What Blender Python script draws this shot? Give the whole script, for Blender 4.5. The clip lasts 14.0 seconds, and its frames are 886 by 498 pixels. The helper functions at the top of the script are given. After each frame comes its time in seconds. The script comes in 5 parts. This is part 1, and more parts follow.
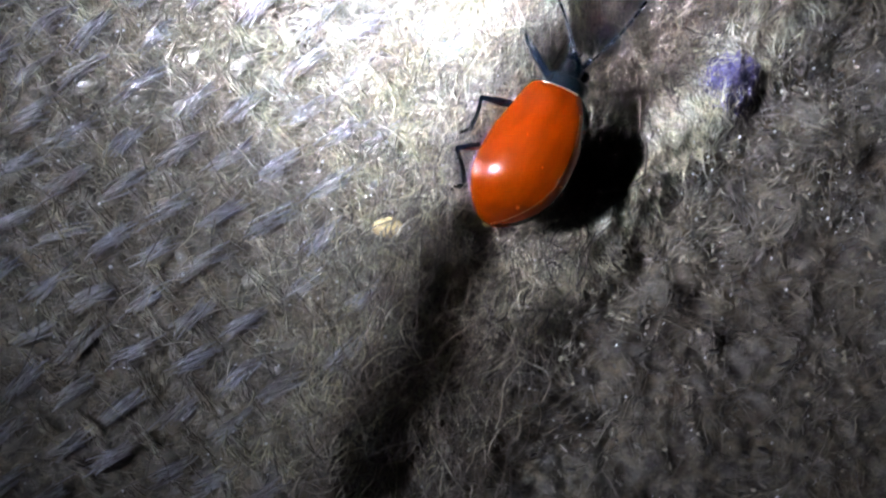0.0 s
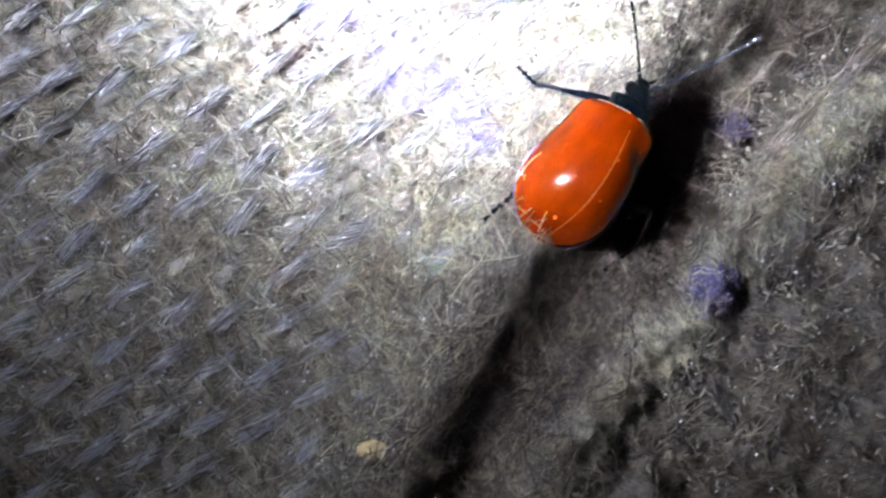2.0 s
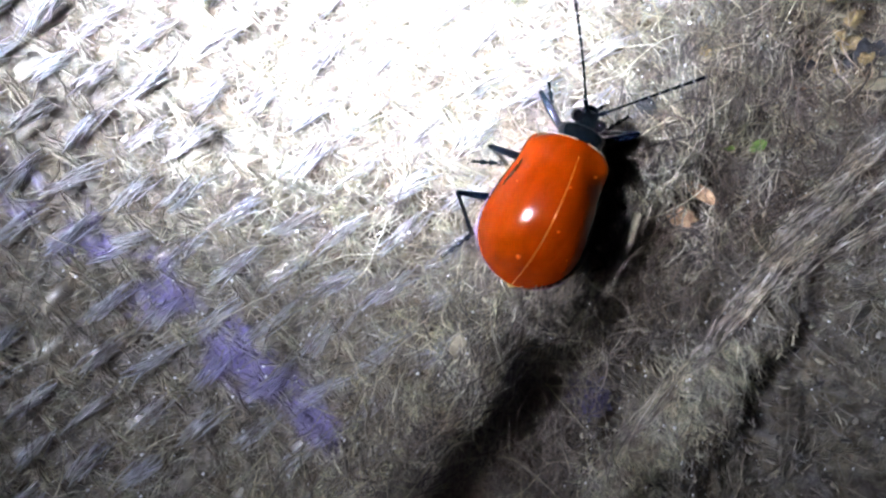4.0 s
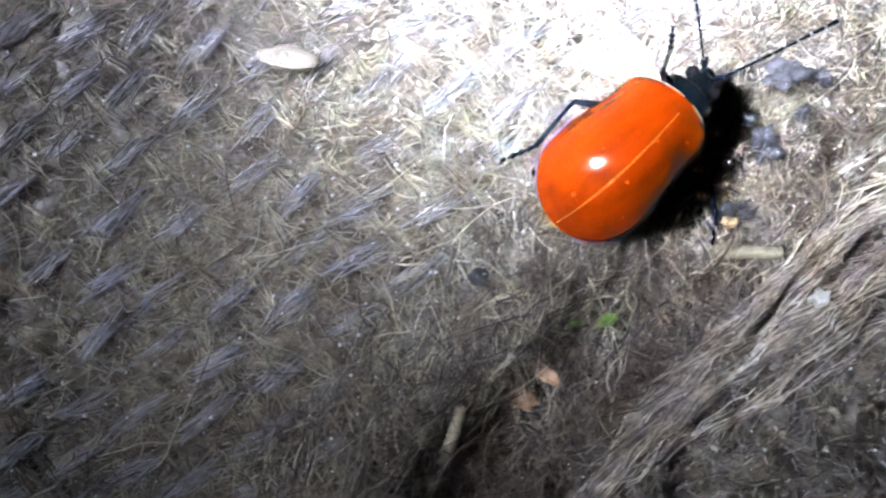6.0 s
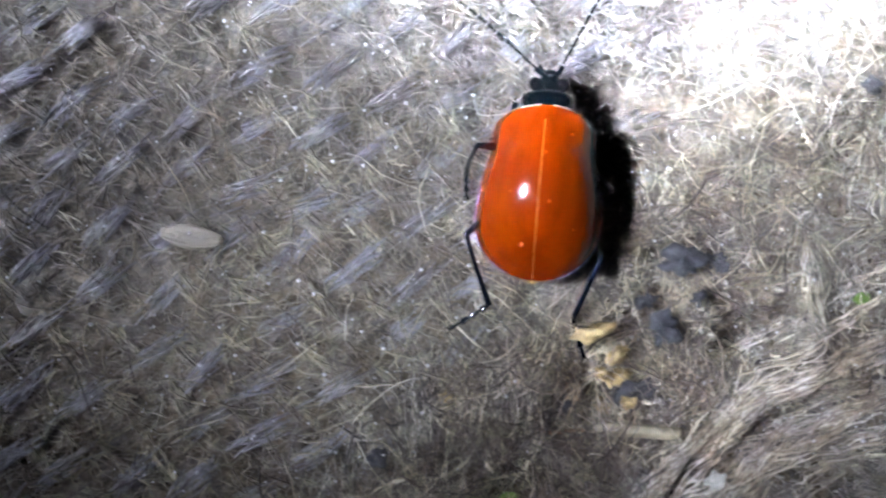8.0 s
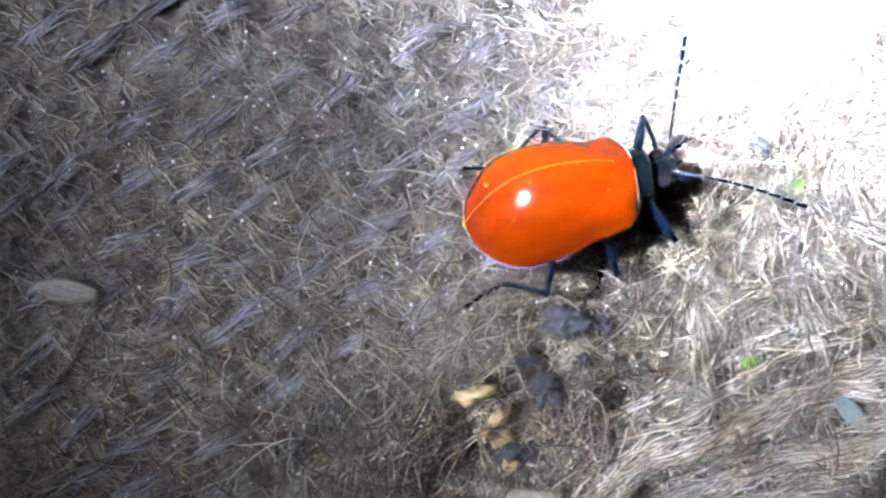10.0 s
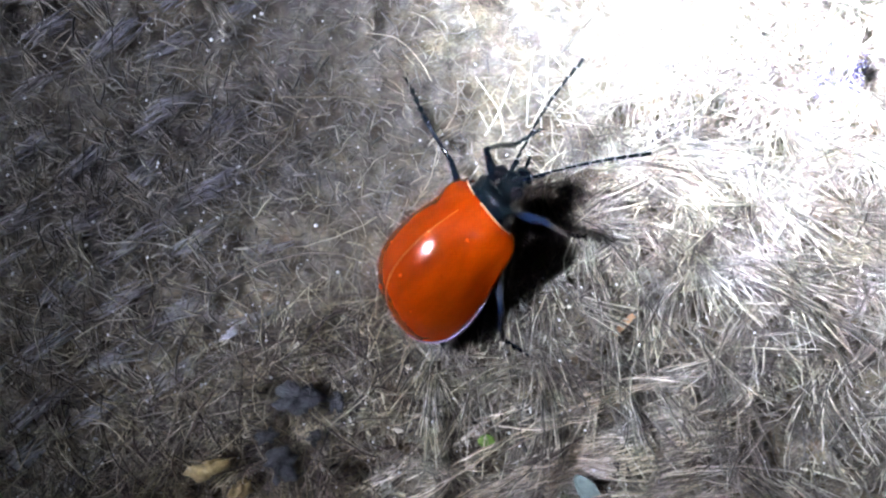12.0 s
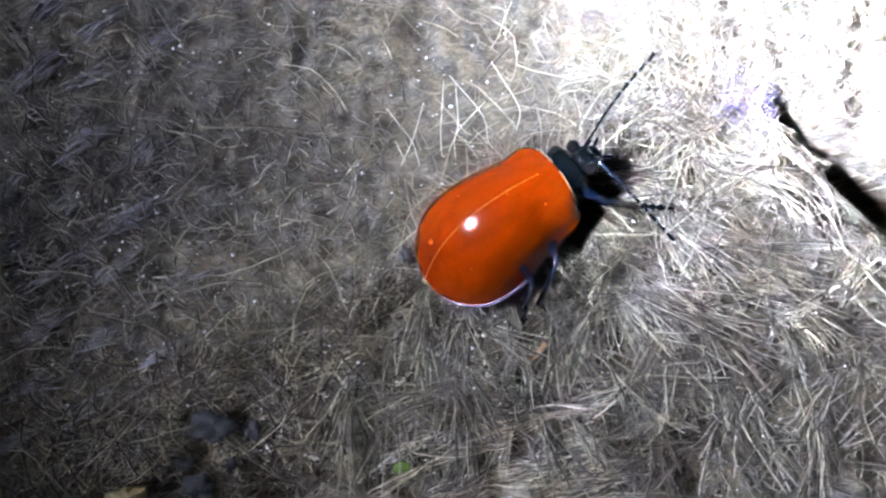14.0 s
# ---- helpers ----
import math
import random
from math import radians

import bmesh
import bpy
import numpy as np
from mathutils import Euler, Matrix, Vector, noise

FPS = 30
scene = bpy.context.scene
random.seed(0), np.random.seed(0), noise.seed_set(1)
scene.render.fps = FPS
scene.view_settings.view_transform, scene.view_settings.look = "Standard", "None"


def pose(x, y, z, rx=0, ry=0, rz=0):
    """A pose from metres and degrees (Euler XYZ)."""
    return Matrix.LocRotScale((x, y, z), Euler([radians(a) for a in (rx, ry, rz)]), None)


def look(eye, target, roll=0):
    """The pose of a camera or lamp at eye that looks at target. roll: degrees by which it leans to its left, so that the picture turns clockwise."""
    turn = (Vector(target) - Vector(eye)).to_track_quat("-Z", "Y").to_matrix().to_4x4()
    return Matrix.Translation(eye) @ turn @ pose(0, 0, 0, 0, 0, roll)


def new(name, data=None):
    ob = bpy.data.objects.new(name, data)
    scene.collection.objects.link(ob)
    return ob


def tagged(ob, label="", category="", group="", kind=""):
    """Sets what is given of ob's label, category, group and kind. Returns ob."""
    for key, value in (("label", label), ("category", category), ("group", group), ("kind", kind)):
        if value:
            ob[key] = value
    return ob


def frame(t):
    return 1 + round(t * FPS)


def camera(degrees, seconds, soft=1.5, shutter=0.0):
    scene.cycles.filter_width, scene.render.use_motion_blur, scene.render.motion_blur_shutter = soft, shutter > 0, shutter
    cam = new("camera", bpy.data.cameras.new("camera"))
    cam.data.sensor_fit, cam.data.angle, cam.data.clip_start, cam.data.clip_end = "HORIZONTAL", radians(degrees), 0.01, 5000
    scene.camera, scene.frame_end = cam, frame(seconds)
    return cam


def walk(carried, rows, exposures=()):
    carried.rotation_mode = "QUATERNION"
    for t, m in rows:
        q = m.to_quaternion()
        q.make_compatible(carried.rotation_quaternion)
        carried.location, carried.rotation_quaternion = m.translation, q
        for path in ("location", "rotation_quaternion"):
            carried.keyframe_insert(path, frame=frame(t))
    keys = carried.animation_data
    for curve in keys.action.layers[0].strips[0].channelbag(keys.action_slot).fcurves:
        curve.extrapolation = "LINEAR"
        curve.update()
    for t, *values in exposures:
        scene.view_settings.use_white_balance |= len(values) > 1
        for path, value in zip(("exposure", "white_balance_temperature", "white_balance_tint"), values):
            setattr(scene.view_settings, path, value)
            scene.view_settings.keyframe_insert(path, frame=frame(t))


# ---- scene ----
# ---- camera ----
MM = 0.001
cam = camera(60.0, 14.0, soft=2.4, shutter=0.3)
CAMERA_PATH = [
    (0, 0.00, 0.00, 40.81, -0.04, 0.08, 0.72),
    (0.5, 0.84, 3.79, 41.08, 0.02, 0.13, 2.28),
    (1, -0.87, 6.54, 40.97, 0.06, -0.22, 1.03),
    (1.5, -2.37, 9.28, 40.96, -0.00, -0.14, 0.91),
    (2, 0.72, 10.83, 40.99, 0.12, 0.07, 0.21),
    (2.5, 5.31, 15.39, 40.99, 0.03, 0.06, -0.41),
    (3, 5.82, 17.75, 40.99, -0.02, -0.00, -0.97),
    (3.2, 6.22, 19.80, 41.06, -0.04, -0.01, -1.40),
    (5.3, 14.43, 30.61, 34.12, 0.01, -0.00, -1.41),
    (5.5, 15.11, 31.59, 34.63, 0.04, 0.08, -1.28),
    (6, 17.61, 33.83, 34.48, -0.02, -0.10, -1.12),
    (6.5, 23.21, 35.60, 34.85, 0.01, 0.15, -1.31),
    (7, 26.77, 38.87, 34.83, 0.03, 0.37, -1.14),
    (7.5, 25.44, 40.43, 34.77, 0.02, 0.03, -0.74),
    (8, 21.95, 41.67, 34.74, 0.09, -0.40, -0.68),
    (8.2, 20.24, 42.08, 34.65, -0.09, -0.24, -0.55),
    (10.3, 29.74, 44.59, 34.07, -0.01, 0.03, 0.08),
    (10.5, 31.19, 44.82, 34.05, 0.07, 0.01, -0.15),
    (11, 33.33, 45.44, 34.03, 0.04, 0.17, 0.33),
    (11.5, 37.77, 46.52, 34.05, 0.17, -0.01, 0.73),
    (12, 38.73, 47.63, 34.02, -0.07, -0.14, 0.83),
    (12.5, 37.55, 47.91, 34.10, -0.13, -0.17, 1.25),
    (13, 37.66, 48.29, 34.28, -0.08, -0.03, 1.23),
    (13.5, 39.83, 48.45, 34.30, 0.15, 0.03, 0.83),
    (14, 42.52, 48.73, 34.38, 0.30, 0.04, 0.75),
]
# how the camera sets its brightness on the way: seconds, stops
EXPOSURES = [(0.0, -0.85), (0.5, -0.24), (1.0, -0.18), (1.5, -0.52), (2.0, -0.43), (2.5, -0.18), (3.0, -0.23), (3.2, -0.23), (5.3, -0.51), (5.5, -0.53), (6.0, -0.42), (6.5, -0.08),
             (7.0, 0.38), (7.5, 0.80), (8.0, 0.60), (8.2, 0.50), (10.3, 0.28), (10.5, 0.27), (11.0, 0.17), (11.5, 0.10), (12.0, 0.15), (12.5, 0.10), (13.0, 0.05), (13.5, 0.20), (14.0, 0.20)]
walk(cam, [(t, pose(MM * x, MM * y, MM * z, rx, ry, rz)) for t, x, y, z, rx, ry, rz in CAMERA_PATH], exposures=EXPOSURES)

# ---- world and light ----
# Night: the one light is a pocket torch that is carried along beside the camera.
world = bpy.data.worlds.new("night")
scene.world = world
world.use_nodes = True
world.node_tree.nodes["Background"].inputs["Color"].default_value = (0.50, 0.55, 0.70, 1)
world.node_tree.nodes["Background"].inputs["Strength"].default_value = 0.004
LED_POWER = 86000.0
LED_COLOUR = (0.87, 0.955, 1.22, 1)
# seconds, place on the cloth under the camera, place on the cloth that the beam meets (mm)
TORCH_AIM = [
    (0, 0.0, 0.0, -1.2, 15.1),
    (0.5, 0.8, 3.8, -3.2, 18.9),
    (1, -0.9, 6.5, -3.1, 21.2),
    (1.5, -2.4, 9.3, -3.4, 23.9),
    (2, 0.7, 10.8, 0.3, 25.5),
    (2.5, 5.3, 15.4, 1.1, 29.2),
    (3, 5.8, 17.8, 0.3, 31.6),
    (3.2, 6.2, 19.8, -0.4, 33.7),
    (5.3, 14.4, 30.6, 17.9, 44.4),
    (5.5, 15.1, 31.6, 19.8, 45.9),
    (6, 17.6, 33.8, 23.9, 49.0),
    (6.5, 23.2, 35.6, 32.1, 53.2),
    (7, 26.8, 38.9, 35.2, 57.7),
    (7.5, 25.4, 40.4, 35.5, 59.8),
    (8, 21.9, 41.7, 31.5, 61.4),
    (8.2, 20.2, 42.1, 29.8, 61.1),
    (10.3, 29.7, 44.6, 47.2, 56.2),
    (10.5, 31.2, 44.8, 48.7, 56.1),
    (11, 33.3, 45.4, 51.6, 56.6),
    (11.5, 37.8, 46.5, 56.3, 57.7),
    (12, 38.7, 47.6, 57.6, 58.4),
    (12.5, 37.5, 47.9, 56.9, 59.1),
    (13, 37.7, 48.3, 57.7, 59.5),
    (13.5, 39.8, 48.5, 60.5, 59.7),
    (14, 42.5, 48.7, 64.3, 60.1),
]
TORCH_OFFSET = (-280.0, 45.0, 324.0)
scene.view_settings.exposure = 0.0


# ---- materials ----
def nodes_of(name):
    m = bpy.data.materials.new(name)
    m.use_nodes = True
    nt = m.node_tree
    return m, nt, nt.nodes["Principled BSDF"]


def add(nt, kind, **values):
    n = nt.nodes.new(kind)
    for key, value in values.items():
        if key in n.inputs:
            n.inputs[key].default_value = value
    return n


def ramp(nt, source, stops):
    r = nt.nodes.new("ShaderNodeValToRGB")
    while len(r.color_ramp.elements) < len(stops):
        r.color_ramp.elements.new(0.5)
    for e, (at, c) in zip(r.color_ramp.elements, stops):
        e.position, e.color = at, (*c, 1)
    nt.links.new(source, r.inputs["Fac"])
    return r.outputs["Color"]


def mixed(nt, fac, a, b, how="MIX"):
    n = nt.nodes.new("ShaderNodeMixRGB")
    n.blend_type = how
    for key, v in (("Fac", fac), ("Color1", a), ("Color2", b)):
        if isinstance(v, bpy.types.NodeSocket):
            nt.links.new(v, n.inputs[key])
        else:
            n.inputs[key].default_value = v
    return n.outputs["Color"]


def position(nt, scale=1.0):
    """World position in millimetres, times scale."""
    g = nt.nodes.new("ShaderNodeNewGeometry")
    v = nt.nodes.new("ShaderNodeVectorMath")
    v.operation = "SCALE"
    v.inputs["Scale"].default_value = 1000.0 * scale
    nt.links.new(g.outputs["Position"], v.inputs[0])
    return v.outputs["Vector"]


def noise_fac(nt, vector, scale, detail=3.0, rough=0.6):
    n = add(nt, "ShaderNodeTexNoise", Scale=scale, Detail=detail, Roughness=rough)
    nt.links.new(vector, n.inputs["Vector"])
    return n.outputs["Fac"]


def bump(nt, bsdf, height, strength, distance):
    b = add(nt, "ShaderNodeBump", Strength=strength, Distance=distance)
    nt.links.new(height, b.inputs["Height"])
    nt.links.new(b.outputs["Normal"], bsdf.inputs["Normal"])


def fibre_material(name, stops, rough=0.55, dye=False, clump=0.55):
    """Plant fibre: every strand has its own tone, with blotches over the cloth."""
    m, nt, bsdf = nodes_of(name)
    g = nt.nodes.new("ShaderNodeNewGeometry")
    c = ramp(nt, g.outputs["Random Per Island"], stops)
    p = position(nt)
    blot = ramp(nt, noise_fac(nt, p, 0.45, 4), [(0.30, (0.52, 0.43, 0.37)), (0.52, (1.0, 1.0, 1.0)), (0.72, (1.22, 1.20, 1.12))])
    c = mixed(nt, 0.85, c, blot, "MULTIPLY")
    lock = ramp(nt, noise_fac(nt, p, 1.5, 3), [(0.34, (0.40, 0.325, 0.275)), (0.5, (0.9, 0.9, 0.9)), (0.66, (1.35, 1.35, 1.33))])
    c = mixed(nt, clump, c, lock, "MULTIPLY")
    hue = ramp(nt, noise_fac(nt, p, 0.7, 4), [(0.30, (0.94, 0.97, 1.12)), (0.45, (1.0, 1.0, 1.0)), (0.58, (1.04, 1.02, 0.84)), (0.72, (1.12, 0.96, 0.80))])
    c = mixed(nt, 0.8, c, hue, "MULTIPLY")
    fine = ramp(nt, noise_fac(nt, p, 6.0, 2), [(0.3, (0.72, 0.71, 0.70)), (0.7, (1.2, 1.2, 1.2))])
    c = mixed(nt, 0.7, c, fine, "MULTIPLY")
    c = tone_patched(nt, c, p)
    if dye:
        c = dyed(nt, c, p)
    nt.links.new(mixed(nt, 1.0, c, (0.60, 0.60, 0.60, 1), "MULTIPLY"), bsdf.inputs["Base Color"])
    bsdf.inputs["Roughness"].default_value = rough
    bsdf.inputs["Specular IOR Level"].default_value = 0.35
    return m


# centre (mm), inner and outer reach (mm), tint of each patch: brightness painted in by place, brown earth first
TONE_PATCHES = [((19.0, -6.0), 8.0, 15.0, (0.80, 0.76, 0.74)), ((24.5, 56.0), 8.0, 15.0, (0.62, 0.62, 0.66)), ((32.0, 40.0), 4.0, 12.0, (1.50, 1.48, 1.45)), ((18.5, 14.0), 6.0, 14.0, (0.74, 0.72, 0.71)),
           # (14.5, 26.0) puts the dark of the hollow into the colour
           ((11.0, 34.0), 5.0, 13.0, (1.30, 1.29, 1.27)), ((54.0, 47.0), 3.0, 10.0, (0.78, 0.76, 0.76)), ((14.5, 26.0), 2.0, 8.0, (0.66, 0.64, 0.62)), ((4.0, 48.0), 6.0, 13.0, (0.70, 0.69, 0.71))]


def tone_patched(nt, colour, p):
    """Ragged patches that paint the fibres brighter or darker by place; the first is brown earth."""
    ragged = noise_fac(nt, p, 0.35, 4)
    for (cx, cy), inner, outer, tint in TONE_PATCHES:
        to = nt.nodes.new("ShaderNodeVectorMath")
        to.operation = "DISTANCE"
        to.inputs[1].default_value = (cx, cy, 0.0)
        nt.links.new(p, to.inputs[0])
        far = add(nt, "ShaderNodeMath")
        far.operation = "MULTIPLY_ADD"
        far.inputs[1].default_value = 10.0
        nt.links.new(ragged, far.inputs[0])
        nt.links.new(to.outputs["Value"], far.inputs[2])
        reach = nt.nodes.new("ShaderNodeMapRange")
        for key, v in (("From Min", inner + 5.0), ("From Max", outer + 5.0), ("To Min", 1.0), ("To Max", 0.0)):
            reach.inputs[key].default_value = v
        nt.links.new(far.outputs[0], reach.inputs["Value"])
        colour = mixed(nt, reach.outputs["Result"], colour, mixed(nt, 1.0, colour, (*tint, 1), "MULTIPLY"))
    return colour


def dyed(nt, colour, p):
    """A purple marker stripe that crosses the cloth slantwise, in patches."""
    dot = nt.nodes.new("ShaderNodeVectorMath")
    dot.operation = "DOT_PRODUCT"
    dot.inputs[1].default_value = (0.633, 0.774, 0.0)
    nt.links.new(p, dot.inputs[0])
    off = add(nt, "ShaderNodeMath")
    off.operation = "SUBTRACT"
    off.inputs[1].default_value = 14.9
    nt.links.new(dot.outputs["Value"], off.inputs[0])
    wob = add(nt, "ShaderNodeMath")
    wob.operation = "MULTIPLY_ADD"
    nt.links.new(noise_fac(nt, p, 0.5, 3), wob.inputs[0])
    wob.inputs[1].default_value = 5.0
    nt.links.new(off.outputs[0], wob.inputs[2])
    ab = add(nt, "ShaderNodeMath")
    ab.operation = "ABSOLUTE"
    shift = add(nt, "ShaderNodeMath")
    shift.operation = "SUBTRACT"
    shift.inputs[1].default_value = 2.5
    nt.links.new(wob.outputs[0], shift.inputs[0])
    nt.links.new(shift.outputs[0], ab.inputs[0])
    band = nt.nodes.new("ShaderNodeMapRange")
    for key, v in (("From Min", 0.7), ("From Max", 1.5), ("To Min", 1.0), ("To Max", 0.0)):
        band.inputs[key].default_value = v
    nt.links.new(ab.outputs[0], band.inputs["Value"])
    patch = ramp(nt, noise_fac(nt, p, 0.33, 2), [(0.42, (0, 0, 0)), (0.56, (0.62, 0.62, 0.62))])
    mask = mixed(nt, 1.0, band.outputs["Result"], patch, "MULTIPLY")
    # the stripe ends where the cloth was folded
    sep = nt.nodes.new("ShaderNodeSeparateXYZ")
    nt.links.new(p, sep.inputs[0])
    end = nt.nodes.new("ShaderNodeMapRange")
    for key, v in (("From Min", 3.0), ("From Max", 4.5), ("To Min", 1.0), ("To Max", 0.0)):
        end.inputs[key].default_value = v
    nt.links.new(sep.outputs["X"], end.inputs["Value"])
    mask = mixed(nt, 1.0, mask, end.outputs["Result"], "MULTIPLY")
    return mixed(nt, mask, colour, (0.135, 0.115, 0.29, 1))


def felt_material():
    """Felted padding: tangled short fibre, pale on the lumps, with grey and brown blotches."""
    m, nt, bsdf = nodes_of("felted_padding")
    p = position(nt)
    warp = nt.nodes.new("ShaderNodeTexNoise")
    warp.inputs["Scale"].default_value = 1.6
    nt.links.new(p, warp.inputs["Vector"])
    bent = nt.nodes.new("ShaderNodeVectorMath")
    bent.operation = "MULTIPLY_ADD"
    bent.inputs[1].default_value = (1.3, 1.3, 1.3)
    nt.links.new(warp.outputs["Color"], bent.inputs[0])
    nt.links.new(p, bent.inputs[2])
    threads = []
    for turn in (0.5, 1.7, 2.6):
        way = nt.nodes.new("ShaderNodeMapping")
        way.inputs["Rotation"].default_value = (0, 0, turn)
        way.inputs["Scale"].default_value = (1.0, 4.5, 1.0)
        nt.links.new(bent.outputs["Vector"], way.inputs["Vector"])
        threads.append(noise_fac(nt, way.outputs["Vector"], 1.7, 3, 0.65))
    tangle = mixed(nt, 0.5, mixed(nt, 1.0, threads[0], threads[1], "LIGHTEN"), threads[2], "LIGHTEN")
    c = ramp(nt, tangle, [(0.40, (0.028, 0.024, 0.020)), (0.55, (0.078, 0.069, 0.057)), (0.72, (0.150, 0.138, 0.118))])
    blot = ramp(nt, noise_fac(nt, p, 0.5, 4), [(0.32, (0.50, 0.44, 0.40)), (0.5, (1.0, 1.0, 1.0)), (0.7, (1.25, 1.24, 1.18))])
    c = mixed(nt, 0.9, c, blot, "MULTIPLY")
    # shaded pits between the lumps, painted as dark spots of colour
    lock = ramp(nt, noise_fac(nt, p, 1.15, 4), [(0.36, (0.36, 0.32, 0.29)), (0.48, (0.92, 0.91, 0.90)), (0.66, (1.36, 1.36, 1.34))])
    c = mixed(nt, 0.85, c, lock, "MULTIPLY")
    hue = ramp(nt, noise_fac(nt, p, 0.8, 4), [(0.30, (0.92, 0.97, 1.16)), (0.45, (1.0, 1.0, 1.0)), (0.60, (1.06, 1.01, 0.82)), (0.72, (1.15, 0.94, 0.78))])
    c = mixed(nt, 0.85, c, hue, "MULTIPLY")
    nt.links.new(dyed(nt, tone_patched(nt, c, p), p), bsdf.inputs["Base Color"])
    bsdf.inputs["Roughness"].default_value = 0.9
    bsdf.inputs["Specular IOR Level"].default_value = 0.2
    bump(nt, bsdf, tangle, 0.9, 0.00022)
    return m


def lump_material(name, dark, light, scale=3.0, rough=0.8, relief=0.4):
    m, nt, bsdf = nodes_of(name)
    p = position(nt)
    c = ramp(nt, noise_fac(nt, p, scale, 5, 0.65), [(0.3, tuple(0.65 * v for v in dark)), (0.7, tuple(0.65 * v for v in light))])
    nt.links.new(c, bsdf.inputs["Base Color"])
    bsdf.inputs["Roughness"].default_value = rough
    bump(nt, bsdf, noise_fac(nt, p, scale * 3, 4), relief, 0.0002)
    return m


def plain_material(name, colour, rough, metal=0.0, spec=0.5, relief=0.0):
    m, nt, bsdf = nodes_of(name)
    p = position(nt)
    tint = ramp(nt, noise_fac(nt, p, 2.0, 3), [(0.3, tuple(0.75 * v for v in colour)), (0.7, tuple(min(1, 1.2 * v) for v in colour))])
    nt.links.new(tint, bsdf.inputs["Base Color"])
    bsdf.inputs["Roughness"].default_value = rough
    bsdf.inputs["Metallic"].default_value = metal
    bsdf.inputs["Specular IOR Level"].default_value = spec
    if relief:
        bump(nt, bsdf, noise_fac(nt, p, 4.0, 2), relief, 0.0001)
    return m


def elytra_material():
    m, nt, bsdf = nodes_of("red_shell")
    tc = nt.nodes.new("ShaderNodeTexCoord")
    v = nt.nodes.new("ShaderNodeVectorMath")
    v.operation = "SCALE"
    v.inputs["Scale"].default_value = 1000.0
    nt.links.new(tc.outputs["Object"], v.inputs[0])
    p = v.outputs["Vector"]
    streak = nt.nodes.new("ShaderNodeVectorMath")
    streak.operation = "MULTIPLY"
    streak.inputs[1].default_value = (4.0, 0.9, 4.0)
    nt.links.new(p, streak.inputs[0])
    c = ramp(nt, noise_fac(nt, streak.outputs["Vector"], 0.22, 4), [(0.28, (0.052, 0.0042, 0.0001)), (0.5, (0.080, 0.0080, 0.0001)), (0.72, (0.104, 0.0130, 0.0001))])
    nt.links.new(c, bsdf.inputs["Base Color"])
    bsdf.inputs["Roughness"].default_value = 0.4
    bsdf.inputs["Specular IOR Level"].default_value = 0.0
    bsdf.inputs["Coat Weight"].default_value = 0.45
    bsdf.inputs["Coat Roughness"].default_value = 0.15
    bump(nt, bsdf, mixed(nt, 0.75, noise_fac(nt, streak.outputs["Vector"], 1.0, 2), noise_fac(nt, p, 9.0, 3)), 0.95, 0.00006)
    return m


def torch_glow(name, power):
    """The lamp's reflector: a very bright middle, and a halo that fades outward."""
    m = bpy.data.materials.new(name)
    m.use_nodes = True
    nt = m.node_tree
    nt.nodes.remove(nt.nodes["Principled BSDF"])
    tc = nt.nodes.new("ShaderNodeTexCoord")
    flat = nt.nodes.new("ShaderNodeVectorMath")
    flat.operation = "MULTIPLY"
    flat.inputs[1].default_value = (1000 / 16, 1000 / 16, 0)
    nt.links.new(tc.outputs["Object"], flat.inputs[0])
    far = nt.nodes.new("ShaderNodeVectorMath")
    far.operation = "LENGTH"
    nt.links.new(flat.outputs["Vector"], far.inputs[0])
    curve = nt.nodes.new("ShaderNodeFloatCurve")
    c = curve.mapping.curves[0]
    pts = [(0, 0.80), (0.1, 0.62), (0.2, 0.23), (0.28, 0.070), (0.36, 0.038), (0.5, 0.0240), (0.7, 0.0135), (0.9, 0.0070), (1.0, 0.0045)]
    for k, (x, y) in enumerate(pts):
        if k < 2:
            c.points[0 if k == 0 else -1].location = (x, y)
        else:
            c.points.new(x, y)
    curve.mapping.use_clip = False
    curve.mapping.update()
    nt.links.new(far.outputs["Value"], curve.inputs["Value"])
    gain = add(nt, "ShaderNodeMath")
    gain.operation = "MULTIPLY"
    gain.inputs[1].default_value = power * 52
    nt.links.new(curve.outputs["Value"], gain.inputs[0])
    e = add(nt, "ShaderNodeEmission", Color=LED_COLOUR)
    nt.links.new(gain.outputs[0], e.inputs["Strength"])
    nt.links.new(e.outputs[0], nt.nodes["Material Output"].inputs["Surface"])
    return m


STRAW = [(0.0, (0.14, 0.122, 0.088)), (0.3, (0.20, 0.177, 0.132)), (0.7, (0.255, 0.229, 0.176)), (0.95, (0.31, 0.283, 0.222)), (1.0, (0.45, 0.415, 0.34))]
GREY = [(0.0, (0.08, 0.069, 0.052)), (0.5, (0.11, 0.096, 0.075)), (1.0, (0.14, 0.125, 0.10))]
DARK = [(0.0, (0.025, 0.02, 0.015)), (0.35, (0.10, 0.085, 0.065)), (0.7, (0.25, 0.222, 0.172)), (0.92, (0.42, 0.385, 0.31)), (1.0, (0.62, 0.585, 0.50))]
MAT_FUZZ = fibre_material("jute_fibre", STRAW, dye=True, clump=0.8)
MAT_YARN = fibre_material("jute_yarn", GREY, rough=0.45, dye=True, clump=0.3)
